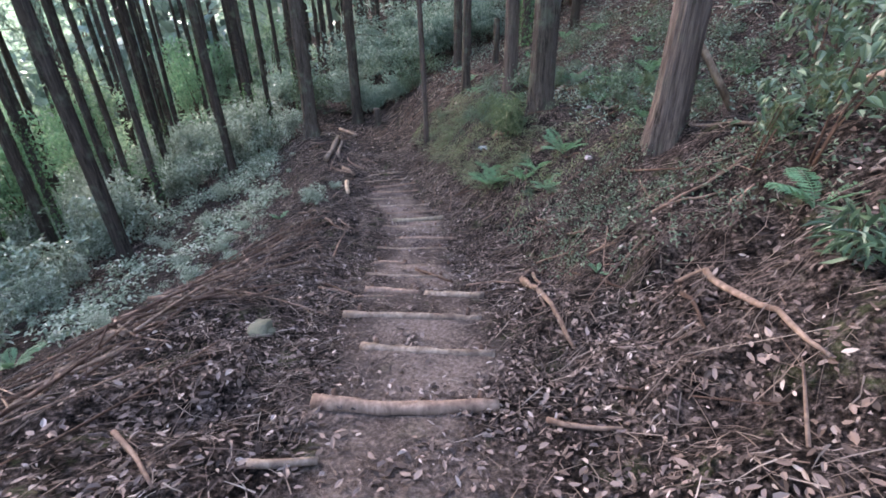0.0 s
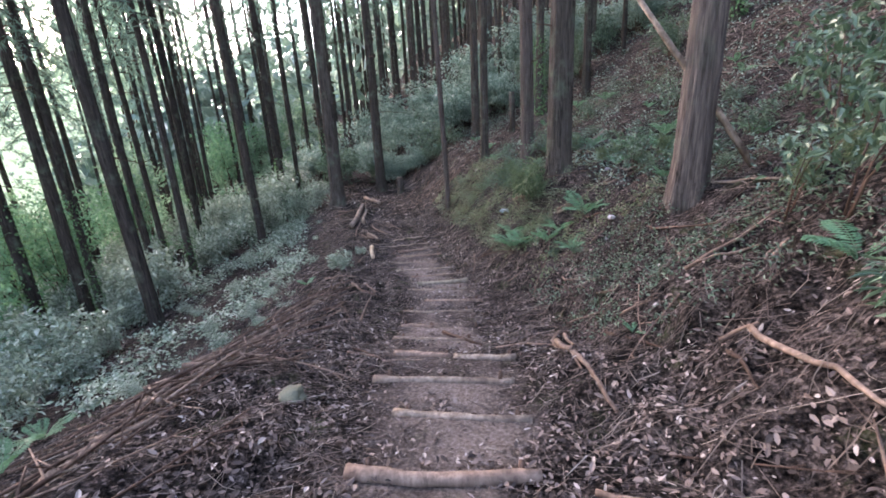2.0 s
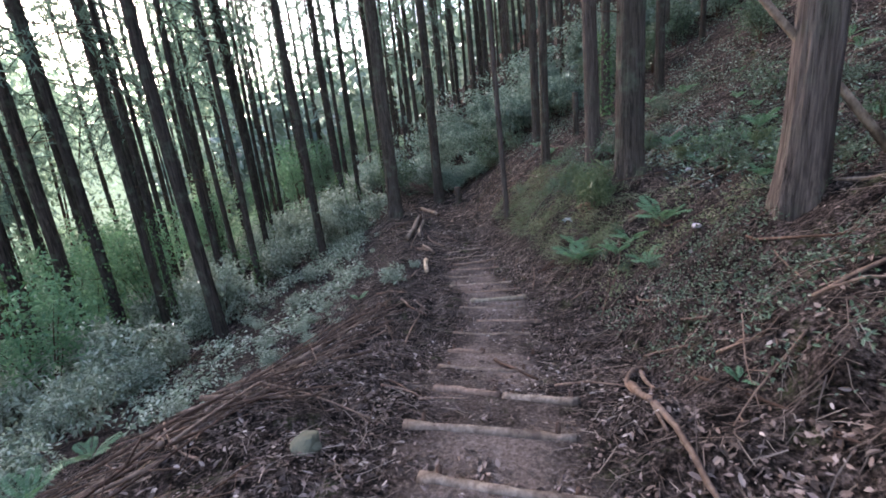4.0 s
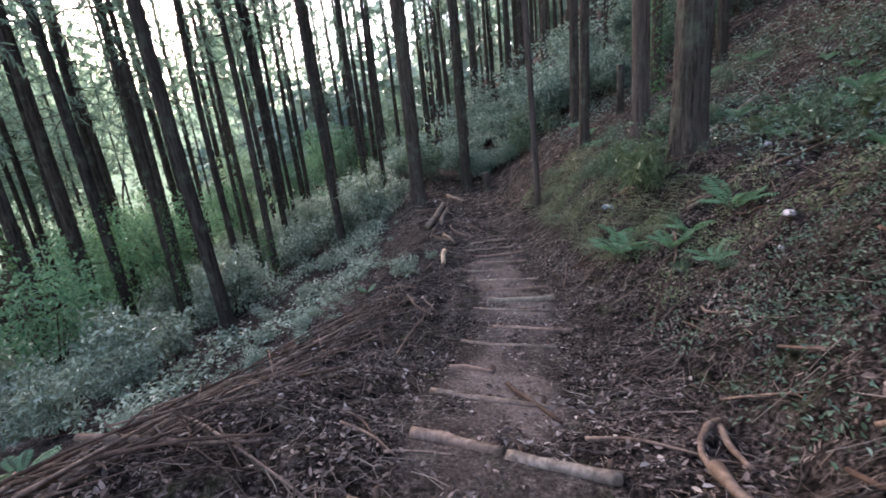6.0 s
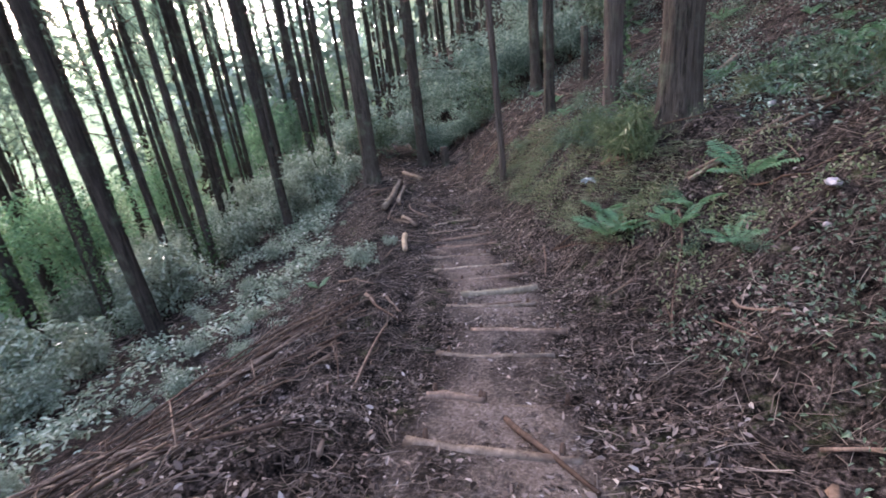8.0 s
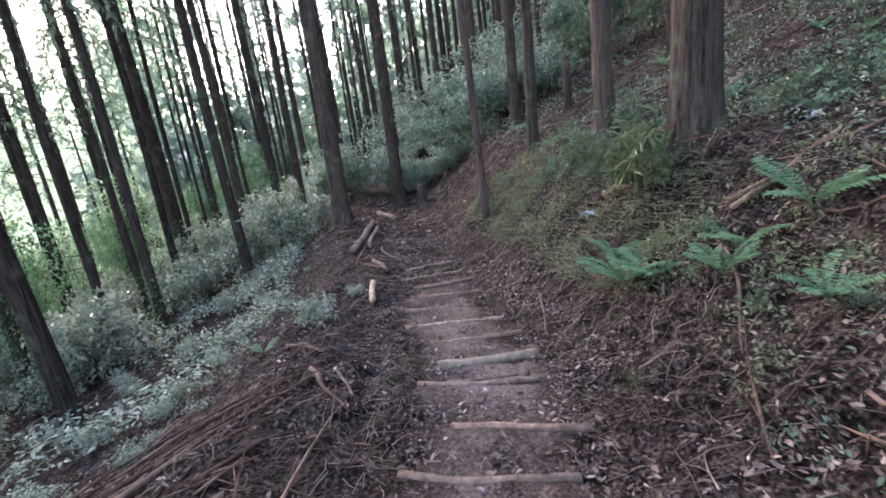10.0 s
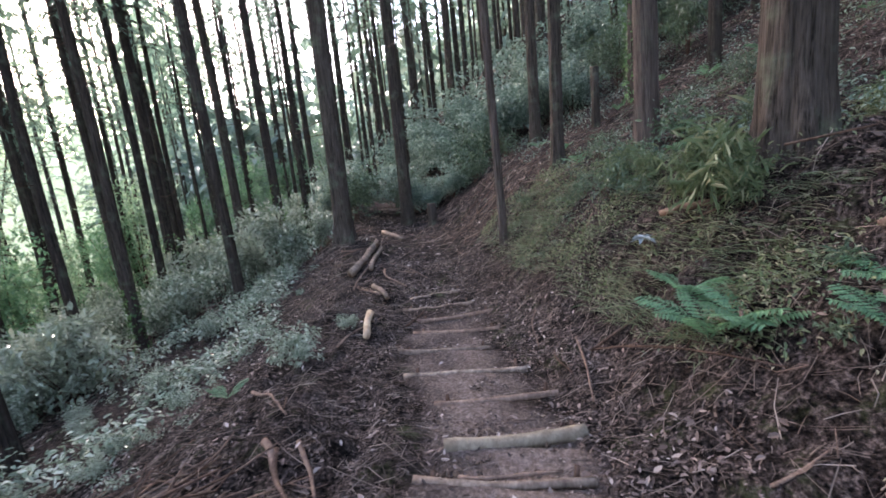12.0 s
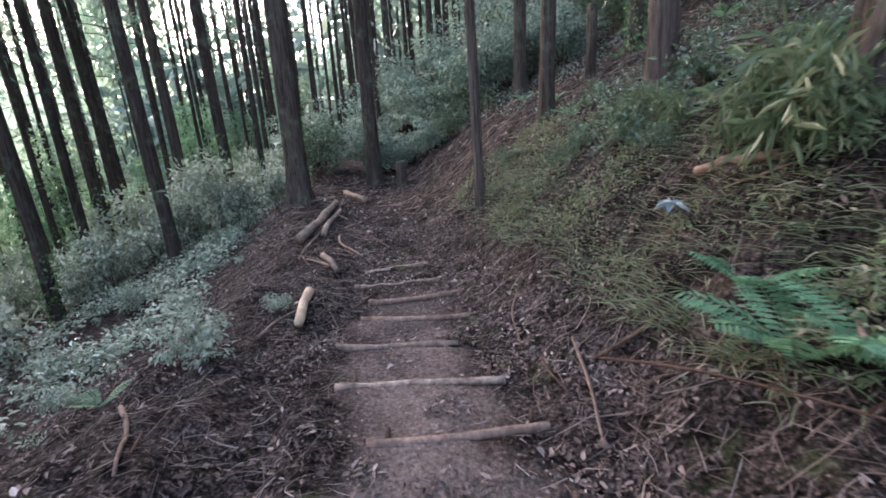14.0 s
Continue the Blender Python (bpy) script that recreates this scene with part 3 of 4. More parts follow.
for i in range(370):
    x, y = rng.uniform(-20, -3.4), rng.uniform(1.5, 24)
    d = float(sideways(x, y))
    if d > -3.6 or d < -16 or (d > -6.6 and y < 13 and rng.uniform() < 0.85) or rng.uniform() < 0.3:
        continue
    s = rng.uniform(0.25, 0.5) if d > -6.6 and y < 13 else rng.uniform(0.8, 1.6)
    plant(SHRUBS[rng.choice([0, 1, 2, 1, 0, 2])], x, y, s)
for i in range(75):
    y = rng.uniform(5.5, 14)
    x = float(np.interp(y, TY, TX)) - rng.uniform(2.5, 6.8)
    plant(SHRUBS[rng.choice([1, 10, 10, 10])], x, y, rng.uniform(0.3, 0.75))
for i in range(60):
    y = rng.uniform(1.5, 13)
    x = float(np.interp(y, TY, TX)) + rng.uniform(2.0, 5.0)
    if min((x - a) ** 2 + (y - b) ** 2 for a, b in ((2.16, 5.2), (1.36, 9.1), (0.8, 11.5))) > 0.4 and not (y < 3.2 and x < 1.9):
        plant(SHRUBS[rng.choice([4, 4, 6, 5])], x, y, rng.uniform(0.3, 0.65))
for i in range(56):
    x, y = rng.uniform(1, 18), rng.uniform(1, 28)
    d = float(sideways(x, y))
    if d < 4.4 and y < 14 or d < 3.6:
        continue
    plant(SHRUBS[rng.choice([3, 4, 6, 6])], x, y, rng.uniform(0.5, 1.1))
for i in range(34):
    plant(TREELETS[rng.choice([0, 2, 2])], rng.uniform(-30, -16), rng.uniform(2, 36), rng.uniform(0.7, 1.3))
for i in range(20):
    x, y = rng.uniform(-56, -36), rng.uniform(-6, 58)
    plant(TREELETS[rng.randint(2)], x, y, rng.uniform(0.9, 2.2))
for x, y, s in ((-11.6, 6.6, 1.0), (-14.5, 9.6, 1.1), (-16.0, 13.0, 1.0)):
    plant(TREELETS[2], x, y, s)


# ---- woods on the far slopes ----
def far_woods(rng, name, place, count, material, label, lo=8, hi=17):
    P, D, N, L = [], [], [], []
    for _ in range(count):
        x, y = place(rng)
        z, h, w = gz(x, y), rng.uniform(lo, hi), rng.uniform(2.0, 3.6)
        n = 90
        v = unit(rng, n) * rng.uniform(0.5, 1.0, n)[:, None]
        c = np.array((x, y, z + h * 0.55)) + v * (w, w, h * 0.5) + rng.normal(0, 0.25, (n, 3))
        P.append(c), D.append(v + rng.normal(0, 0.7, (n, 3)) - (0, 0, 0.4)), N.append(v + (0, 0, 0.7) + rng.normal(0, 0.3, (n, 3))), L.append(rng.uniform(0.8, 2.0, n))
    L = np.concatenate(L)
    ob = part(name, mesh_of(name, *leaves(np.concatenate(P), np.concatenate(D), np.concatenate(N), L, L * 0.5, 0.2, 0.25), [material], False))
    tagged(ob, label, "woods", kind="stuff")


def ahead(r):
    y = r.uniform(36, 130)
    return float(np.interp(y, TY, TX)) + r.uniform(-30, 75), y


def across(r):
    return r.uniform(-150, -60), r.uniform(-50, 130)


far_woods(rng, "woods_ahead", ahead, 330, MID_LEAF, "green woods covering the slope far ahead")
far_woods(rng, "woods_across", across, 900, FAR_WOODS, "green woods on the far side of the valley with a painted haze glow", 20, 38)


# ---- log steps across the trail ----
def rod_between(name, a, b, radius, material, rng, bend=0.03, sides=8, sink=0.3, joints=6, lumps=0.08, taper=0.75, lift=0.0):
    """A stick or log that lies on the ground from a to b (plan places)."""
    pts = []
    side = Vector((-(b[1] - a[1]), b[0] - a[0], 0)).normalized()
    phase = rng.uniform(0, 6.28)
    ln = math.dist(a[:2], b[:2])
    for i in range(joints):
        u = i / (joints - 1)
        x, y = a[0] + (b[0] - a[0]) * u, a[1] + (b[1] - a[1]) * u
        w = bend * ln * (math.sin(math.pi * u) * math.cos(phase) + 0.4 * math.sin(2 * math.pi * u + phase))
        x, y = x + side.x * w, y + side.y * w
        pts.append([x, y, gz(x, y)])
    zs = [p[2] for p in pts]
    lo = np.polyfit(range(joints), zs, 1)
    for i, p in enumerate(pts):
        p[2] = max(np.polyval(lo, i), p[2] * 0.7 + np.polyval(lo, i) * 0.3) + radius * (1 - sink) + lift
    mid = Vector(pts[joints // 2])
    local = [Vector(p) - mid for p in pts]
    radii = [radius * (1 + (taper - 1) * i / (joints - 1)) * rng.uniform(0.92, 1.08) for i in range(joints)]
    ob = part(name, mesh_of(name, *tube(local, radii, sides, rng, lumps), [material]))
    ob.matrix_basis = Matrix.Translation(mid)
    return ob


rng = np.random.RandomState(3)
STEPS = [(-0.85, 1.62, 0.13, 1.66, 0.055), (-0.76, 2.25, 0.13, 2.2, 0.045), (-1.05, 2.8, 0.05, 2.78, 0.05), (-1.06, 3.47, -0.5, 3.41, 0.052), (-0.47, 3.39, 0.08, 3.3, 0.06), (-1.26, 4.24, -0.3, 4.18, 0.05),
         (-1.3, 4.8, -0.88, 4.76, 0.045), (-0.96, 4.72, -0.28, 4.76, 0.03), (-1.41, 5.47, -0.42, 5.5, 0.045), (-1.2, 5.97, -0.3, 5.94, 0.04), (-1.58, 6.54, -0.6, 6.66, 0.045)]
STEPS2 = [(-1.48, 6.9, -0.6, 7.15, 0.07), (-1.7, 7.52, -0.75, 7.77, 0.045), (-2.15, 8.15, -1.0, 8.32, 0.045), (-2.4, 8.74, -1.4, 8.93, 0.045), (-2.42, 9.4, -1.35, 9.44, 0.045),
          (-2.85, 10.35, -1.85, 10.6, 0.04), (-2.87, 10.8, -2.1, 11.15, 0.04), (-2.5, 9.85, -1.5, 10.1, 0.04)]
for k, (x0, y0, x1, y1, r) in enumerate(STEPS + STEPS2):
    log = rod_between("log_step", (x0, y0), (x1, y1), r * rng.uniform(0.6, 0.9), MOSSY_LOG if k == 11 else LOG if k % 3 else STICK, rng, rng.uniform(0.015, 0.04), 12, 0.62, 11, 0.14, 0.85)
    tagged(log, "squared yellowish mossy log laid as a step" if k == 11 else "weathered grey log laid across the trail as a step", "step", "log steps of the trail")
    for e, (x, y) in enumerate(((x0, y0), (x1, y1))):
        u = 0.1 if e == 0 else -0.1
        px, py = x + u * (x1 - x0) * (1 if e == 0 else 1), y + 0.07
        peg = part("peg", mesh_of("peg", *tube([(0, 0, -0.2), (0, 0, 0.02), (0.004, 0.003, 0.05 + 0.03 * rng.uniform())], [0.018, 0.018, 0.015], 7), [DARK_STICK]), log, "short wooden peg")
        peg.matrix_basis = Matrix.Translation(Vector((px, py, gz(px, py))) - log.matrix_basis.translation)

# ---- sticks and branches with a place of their own ----
STICKS = [(0.6, 3.94, 0.49, 2.62, 0.02), (0.44, 3.25, 0.61, 2.1, 0.026), (1.37, 3.21, 2.04, 3.3, 0.014), (1.43, 3.2, 1.8, 3.1, 0.012), (1.34, 2.26, 1.32, 1.34, 0.02), (1.2, 2.32, 1.34, 2.24, 0.016),
          (1.17, 2.16, 1.15, 1.83, 0.013), (1.75, 5.1, 2.02, 3.95, 0.016), (0.35, 1.53, 0.66, 1.41, 0.016), (-1.49, 3.42, -0.99, 3.2, 0.012), (-0.72, 4.57, -0.24, 3.94, 0.022), (0.58, 3.93, 0.59, 3.4, 0.024),
          (-1.5, 3.52, -1.1, 3.23, 0.012), (-1.1, 3.22, -0.66, 3.36, 0.01), (-0.1, 3.68, 0.68, 3.46, 0.012), (-2.4, 6.79, -2.01, 6.3, 0.018), (-2.5, 5.2, -2.25, 5.88, 0.018), (-3.2, 4.5, -2.8, 5.73, 0.03)]
STICKS2 = [(-0.53, 8.5, -0.5, 7.54, 0.014), (0.81, 6.9, 0.63, 6.2, 0.014), (0.98, 7.3, 2.62, 7.46, 0.024), (1.35, 6.78, 1.63, 6.25, 0.014), (0.82, 5.53, 1.01, 5.04, 0.013), (-0.92, 9.5, -0.9, 8.7, 0.011),
           (-0.45, 8.25, -0.03, 8.25, 0.016), (-0.74, 8.49, -0.61, 7.96, 0.01), (-3.2, 8.86, -2.96, 9.72, 0.014), (-3.6, 7.9, -2.6, 7.0, 0.018), (-2.61, 6.71, -2.32, 6.4, 0.026), (-1.34, 6.62, -0.77, 6.74, 0.016),
           (-2.57, 9.62, -2.48, 10.41, 0.014), (2.51, 9.65, 2.9, 9.89, 0.02), (-2.5, 6.67, -1.97, 6.08, 0.02), (-1.64, 1.29, -1.18, 0.97, 0.014), (-3.82, 12.3, -3.13, 11.47, 0.022), (-3.9, 11.2, -4.7, 15.0, 0.02)]
for x0, y0, x1, y1, r in STICKS + STICKS2:
    s = rod_between("stick", (x0, y0), (x1, y1), r, STICK if rng.uniform() < 0.7 else DARK_STICK, rng, rng.uniform(0.02, 0.09), 7, 0.1, 9, 0.1, 0.5, 0.008)
    tagged(s, "dry bent brown stick lying on leaf litter", "stick", "fallen sticks")
LOGS = [(-4.35, 11.9, -4.7, 14.3, 0.08), (-4.05, 12.2, -4.45, 13.9, 0.05), (-5.0, 15.6, -4.2, 14.8, 0.07), (-3.67, 11.28, -3.21, 10.71, 0.045), (-3.12, 9.75, -2.92, 9.1, 0.05), (-0.95, 1.17, -0.67, 1.23, 0.02),
        (0.97, 7.24, 2.88, 7.8, 0.022), (1.6, 10.2, 2.6, 10.9, 0.05), (2.2, 5.6, 2.6, 4.3, 0.02), (2.7, 3.2, 3.3, 4.6, 0.04), (0.32, 8.95, 0.58, 8.47, 0.035)]
for k, (x0, y0, x1, y1, r) in enumerate(LOGS):
    s = rod_between("cut_log", (x0, y0), (x1, y1), r, BARE_WOOD if k == 4 else STICK if k == 10 else LOG, rng, 0.02, 10, 0.15, 6, 0.05, 0.85)
    tagged(s, "short pale debarked log lying beside the trail" if k == 4 else "broken orange-brown rotten wood on the knoll" if k == 10 else "old grey cut log lying on the ground", "log", "cut logs")
# a bare pole that leans on the thick cedar
pole = part("leaning_pole", mesh_of("leaning_pole", *tube([(0, 0, 0), (0.4, -0.1, -0.6), (0.9, -0.2, -1.3), (1.25, -0.3, -1.85)], [0.028, 0.032, 0.036, 0.04], 8, rng, 0.05), [LOG]))
pole.matrix_basis = Matrix.Translation((1.5, 5.35, gz(2.75, 5.05) + 1.9))
tagged(pole, "bare grey pole leaning against the thick cedar", "pole")

# ---- brush pile along the lower edge of the trail ----
rods = []
for k in range(7):
    ln = (1.7, 1.3, 0.9, 2.1, 0.7, 1.1, 1.5)[k]
    pts = [(ln * (u - 0.5), 0.05 * ln * math.sin(3 * u + k), 0.03 * ln * math.sin(2 * u + 2 * k)) for u in np.linspace(0, 1, 7)]
    r = (0.016, 0.011, 0.02, 0.013, 0.026, 0.009, 0.018)[k]
    pieces = [tube(pts, [r * (1 - 0.6 * u) for u in np.linspace(0, 1, 7)], 6, rng, 0.1)]
    for i in (2, 4, 5):
        q = Vector(pts[i])
        pieces.append(tube([q, q + Vector((0.12, rng.uniform(-0.15, 0.15), rng.uniform(-0.02, 0.08))), q + Vector((0.25, rng.uniform(-0.25, 0.25), rng.uniform(-0.02, 0.1)))], [r * 0.5, r * 0.35, r * 0.15], 4))
    rods.append(mesh_of("brush_stick", *joined(pieces), [STICK if k in (0, 2, 4, 5) else DARK_STICK]))
for k in range(125):
    y = rng.uniform(0.9, 6.6) if k > 45 else rng.uniform(2.0, 6.5)
    d = rng.normal(-2.05, 0.4) if k < 105 else rng.normal(-2.8, 0.5)
    x = float(np.interp(y, TY, TX)) + d
    a = 1.17 + rng.normal(0, 0.42 if k < 105 else 0.9) if rng.uniform() < 0.72 else rng.uniform(0, 6.28)
    e = 0.5
    dx, dy = math.cos(a), math.sin(a)
    slope = (gz(x + e * dx, y + e * dy) - gz(x - e * dx, y - e * dy)) / (2 * e)
    s = new("brush_stick", rods[rng.randint(7)])
    s.matrix_basis = Matrix.Translation((x, y, gz(x, y) + 0.02 + 0.1 * rng.uniform() * math.exp(-((d + 1.95) / 0.3) ** 2))) @ Matrix.Rotation(a, 4, "Z") @ Matrix.Rotation(-math.atan(slope), 4, "Y") @ Matrix.Rotation(rng.uniform(0, 6.28), 4, "X") @ Matrix.Scale(rng.uniform(0.45, 1.1), 4)
    tagged(s, "thin dry branch in the brush pile beside the trail", "stick", "brush pile sticks")
for k in range(190):
    y = rng.uniform(1.2, 16) if k < 120 else rng.uniform(9.8, 17)
    d = rng.uniform(1.1, 5.5) if k < 120 else rng.uniform(-1.8, 3.5)
    x = float(np.interp(y, TY, TX)) + d
    a = rng.uniform(0, 6.28)
    dx, dy = math.cos(a), math.sin(a)
    slope = (gz(x + 0.4 * dx, y + 0.4 * dy) - gz(x - 0.4 * dx, y - 0.4 * dy)) / 0.8
    s = new("branch", rods[rng.randint(7)])
    s.matrix_basis = Matrix.Translation((x, y, gz(x, y) + 0.02)) @ Matrix.Rotation(a, 4, "Z") @ Matrix.Rotation(-math.atan(slope), 4, "Y") @ Matrix.Rotation(rng.uniform(0, 6.28), 4, "X") @ Matrix.Scale(rng.uniform(0.3, 0.9), 4)
    tagged(s, "fallen dry branch on the ground", "branch", "fallen branches on the bank")


# ---- stump, stones ----
def cut_post(name, x, y, r, h, label, top=BARE_WOOD):
    thing = tagged(new(name), label, "stump")
    thing.matrix_basis = Matrix.Translation((x, y, gz(x, y)))
    part("body", mesh_of("body", *tube([(0, 0, -0.3), (0, 0, 0), (0.01, 0, h * 0.5), (0.0, 0.01, h)], [r * 1.25, r * 1.15, r, r], 14, rng, 0.06), [BARK]), thing)
    part("cut_face", mesh_of("cut_face", *tube([(0, 0.01, h), (0, 0.01, h + 0.012)], [r * 0.97, r * 0.93], 14), [top]), thing, "sawn greyish top")
    return thing


cut_post("tree_stump", -3.75, 16.3, 0.13, 0.6, "short dark sawn tree stump beside the trail", LOG)
cut_post("tree_stump", 0.55, 14.9, 0.09, 1.25, "broken grey dead trunk standing on the bank", LOG)


def stone(name, x, y, size, material, label, lift=0.0):
    bm = bmesh.new()
    bmesh.ops.create_icosphere(bm, subdivisions=3, radius=1)
    for v in bm.verts:
        n = noise.noise(v.co * 1.3 + Vector((x, y, 0))) * 0.35 + noise.noise(v.co * 4 + Vector((x, y, 3))) * 0.08
        v.co = Vector((v.co.x * size[0], v.co.y * size[1], v.co.z * size[2])) * (1 + n)
    me = bpy.data.meshes.new(name)
    bm.to_mesh(me)
    bm.free()
    me.materials.append(material)
    ob = new(name, me)
    ob.matrix_basis = Matrix.Translation((x, y, gz(x, y) + size[2] * 0.45 + lift)) @ Matrix.Rotation(x * 7, 4, "Z")
    return tagged(ob, label, "stone")


stone("stone", -1.5, 2.36, (0.12, 0.085, 0.045), STONE, "flat mossy grey-green stone by the trail edge")
# pale mushroom-like thing, built with the shape and material of a stone
stone("stone", 1.52, 5.95, (0.085, 0.05, 0.026), PALE_STONE, "pale whitish mushroom-like lump sticking out of the bank", 0.05)
stone("stone", 1.42, 5.75, (0.03, 0.025, 0.02), PALE_STONE, "small pale stone on the bank")
stone("stone", 1.95, 8.0, (0.06, 0.04, 0.03), PALE_STONE, "small pale stone on the bank", 0.02)


# ---- ferns, grass, small plants ----
def frond_mesh(rng, length, droop=0.8, pairs=14):
    pts = [Vector((0, 0, 0))]
    a = rng.uniform(0.9, 1.15)
    for i in range(10):
        pts.append(pts[-1] + Vector((math.cos(a), rng.uniform(-0.04, 0.04), math.sin(a))) * length / 10)
        a -= droop * 0.17
    P, D, N, L = [], [], [], []
    for i in range(pairs):
        u = 0.2 + 0.78 * i / (pairs - 1)
        k = min(int(u * 10), 9)
        q = pts[k].lerp(pts[k + 1], u * 10 - k)
        d = (pts[k + 1] - pts[k]).normalized()
        up = Vector((0, 1, 0)).cross(d) * -1
        ln = length * 0.3 * (math.sin(math.pi * min(1, (1.06 - u) ** 0.75)) * 0.8 + 0.1)
        for s in (-1, 1):
            along = (Vector((0, s, 0)) + d * 0.4 - up * rng.uniform(0.05, 0.3)).normalized()
            P.append(q), D.append(along), N.append(up), L.append(max(0.01, ln))
            for e in (0.3, 0.5, 0.7):
                for side in (-1, 1):
                    P.append(q + along * (ln * e)), D.append(along.cross(up) * side + along * 0.8), N.append(up), L.append(max(0.006, 0.16 * ln))
    L = np.array(L)
    lf = leaves(np.array(P), np.array(D), np.array(N), L, np.where(np.arange(len(L)) % 7 == 0, length * 0.042, L * 0.6), 0.1, 0.12)
    rv = tube(pts, [0.004 * (1 - 0.08 * i) for i in range(11)], 4)
    return mesh_of("frond", *joined([lf, rv]), [FERN], False)


def fern(rng, x, y, length, count, label="green arching fern on the leaf-covered bank", turn=None):
    f = tagged(new("fern"), label, "fern", "ferns on the bank")
    f.matrix_basis = Matrix.Translation((x, y, gz(x, y) - 0.02))
    for k in range(count):
        a = (turn if turn is not None else 0) + (k / count) * 6.28 + rng.uniform(-0.35, 0.35)
        part("frond", frond_mesh(rng, length * rng.uniform(0.75, 1.1), rng.uniform(0.3, 0.75)), f, "", Matrix.Rotation(a, 4, "Z"))
    return f


rng = np.random.RandomState(21)
for x, y, ln, n in ((0.24, 7.56, 0.52, 8), (0.42, 7.4, 0.45, 6), (1.37, 6.94, 0.5, 7), (1.05, 6.19, 0.33, 7), (0.24, 7.99, 0.36, 6),
                    (-4.9, 3.2, 0.34, 6), (1.85, 2.35, 0.34, 5), (-3.9, 2.2, 0.3, 6), (0.95, 3.0, 0.13, 5), (-4.2, 8.2, 0.3, 5)):
    fern(rng, x, y, ln, n)
for x, y, ln, n in ((0.75, 6.8, 0.36, 6), (0.98, 7.05, 0.4, 6)):
    fern(rng, x, y, ln, n, "dark green fern low on the bank")
# smaller ferns all over the bank
SMALL_FERNS = [fern(rng, 2.6, 9.5, 0.36, 6), fern(rng, 3.0, 8.3, 0.42, 5), fern(rng, 2.2, 10.4, 0.4, 6), fern(rng, 2.8, 7.0, 0.3, 5)]
for k in range(30):
    y = rng.uniform(4.8, 18)
    d = rng.uniform(3.2, 8)
    x = float(np.interp(y, TY, TX)) + d
    copy_thing(SMALL_FERNS[k % 4], Matrix.Translation((x, y, gz(x, y) - 0.02)) @ Matrix.Rotation(rng.uniform(0, 6.28), 4, "Z") @ Matrix.Scale(rng.uniform(0.55, 1.15), 4))


def blades(rng, centers, per, height, width, material, name, label, category, lean=0.5):
    n = len(centers) * per
    c = np.repeat(np.asarray(centers), per, 0) + rng.normal(0, 0.05, (n, 2))
    z = ground_z(c[:, 0], c[:, 1])
    P = np.column_stack([c, z - 0.01])
    a = rng.uniform(0, 6.28, n)
    D = np.column_stack([np.cos(a) * lean, np.sin(a) * lean, np.ones(n)]) + rng.normal(0, 0.15, (n, 3))
    N = np.column_stack([np.cos(a), np.sin(a), np.full(n, 0.3)])
    L = height * rng.uniform(0.5, 1.2, n)
    D /= np.linalg.norm(D, axis=1, keepdims=True)
    S = np.cross(D, N)
    S /= np.linalg.norm(S, axis=1, keepdims=True)
    rows = []
    for u, w in ((0, 0.7), (0.4, 1.0), (0.75, 0.7), (1.0, 0.12)):
        mid = P + D * (u * L)[:, None] + np.column_stack([np.cos(a), np.sin(a), np.full(n, -1.1)]) * (0.35 * u * u * L)[:, None]
        rows += [mid - S * width * w / 2, mid + S * width * w / 2]
    v = np.stack(rows, 1).reshape(-1, 3)
    k = np.arange(n)[:, None] * 8
    f = np.concatenate([k + [[2 * i, 2 * i + 1, 2 * i + 3, 2 * i + 2]] for i in range(3)], 1).reshape(-1, 4)
    ob = part(name, mesh_of(name, v, f.tolist(), [material], False))
    return tagged(ob, label, category, kind="stuff")


bank = []
while len(bank) < 470:
    y = rng.uniform(7.3, 13)
    d = 1.45 + abs(rng.normal(0, 1.1))
    x = float(np.interp(y, TY, TX)) + d
    if bumps(x, y, 0.8) + rng.uniform(-0.6, 0.6) > 0.0:
        bank.append((x, y))
blades(rng, bank, 22, 0.2, 0.008, GRASS, "bank_grass", "thin green and straw-coloured grass on the bank", "grass", 1.6)


def carpet(rng, name, count, place, leaf, per, height, material, label):
    c = []
    while len(c) < count:
        q = place(rng)
        if q:
            c.append(q)
    n = count * per
    c = np.repeat(np.array(c), per, 0)
    off = rng.normal(0, 1.3 * leaf + 0.01, (n, 2))
    xy = c + off
    P = np.column_stack([xy, ground_z(xy[:, 0], xy[:, 1]) + rng.uniform(0.03, height, n)])
    D = np.column_stack([off * 8, rng.uniform(-0.3, 0.3, n)]) + rng.normal(0, 0.4, (n, 3))
    N = np.array((0, 0, 1)) + rng.normal(0, 0.4, (n, 3))
    L = leaf * rng.uniform(0.6, 1.3, n)
    ob = part(name, mesh_of(name, *leaves(P, D, N, L, L * 0.42, 0.2, 0.2), [material], False))
    return tagged(ob, label, "undergrowth", kind="stuff")


def down_slope(r):
    y, d = r.uniform(0.8, 18), -3.0 - abs(r.normal(0, 3.6))
    x = float(np.interp(y, TY, TX)) + d
    return (x, y) if bumps(x, y, 1.1) + r.uniform(-0.4, 0.4) > 0.34 - 0.04 * (d + 3.2) and (y > 6 or d < -4.6) else None


def up_bank(r):
    y, d = r.uniform(2.4, 15), r.uniform(1.3, 7.5)
    x = float(np.interp(y, TY, TX)) + d
    return (x, y) if bumps(x + 40, y, 0.9) + r.uniform(-0.5, 0.5) > 0.28 else None


carpet(rng, "low_undergrowth", 1000, down_slope, 0.085, 10, 0.36, LAUREL, "low grey-green seedlings covering the slope")
def valley_side(r):
    return r.uniform(-46, -15), r.uniform(-6, 50)


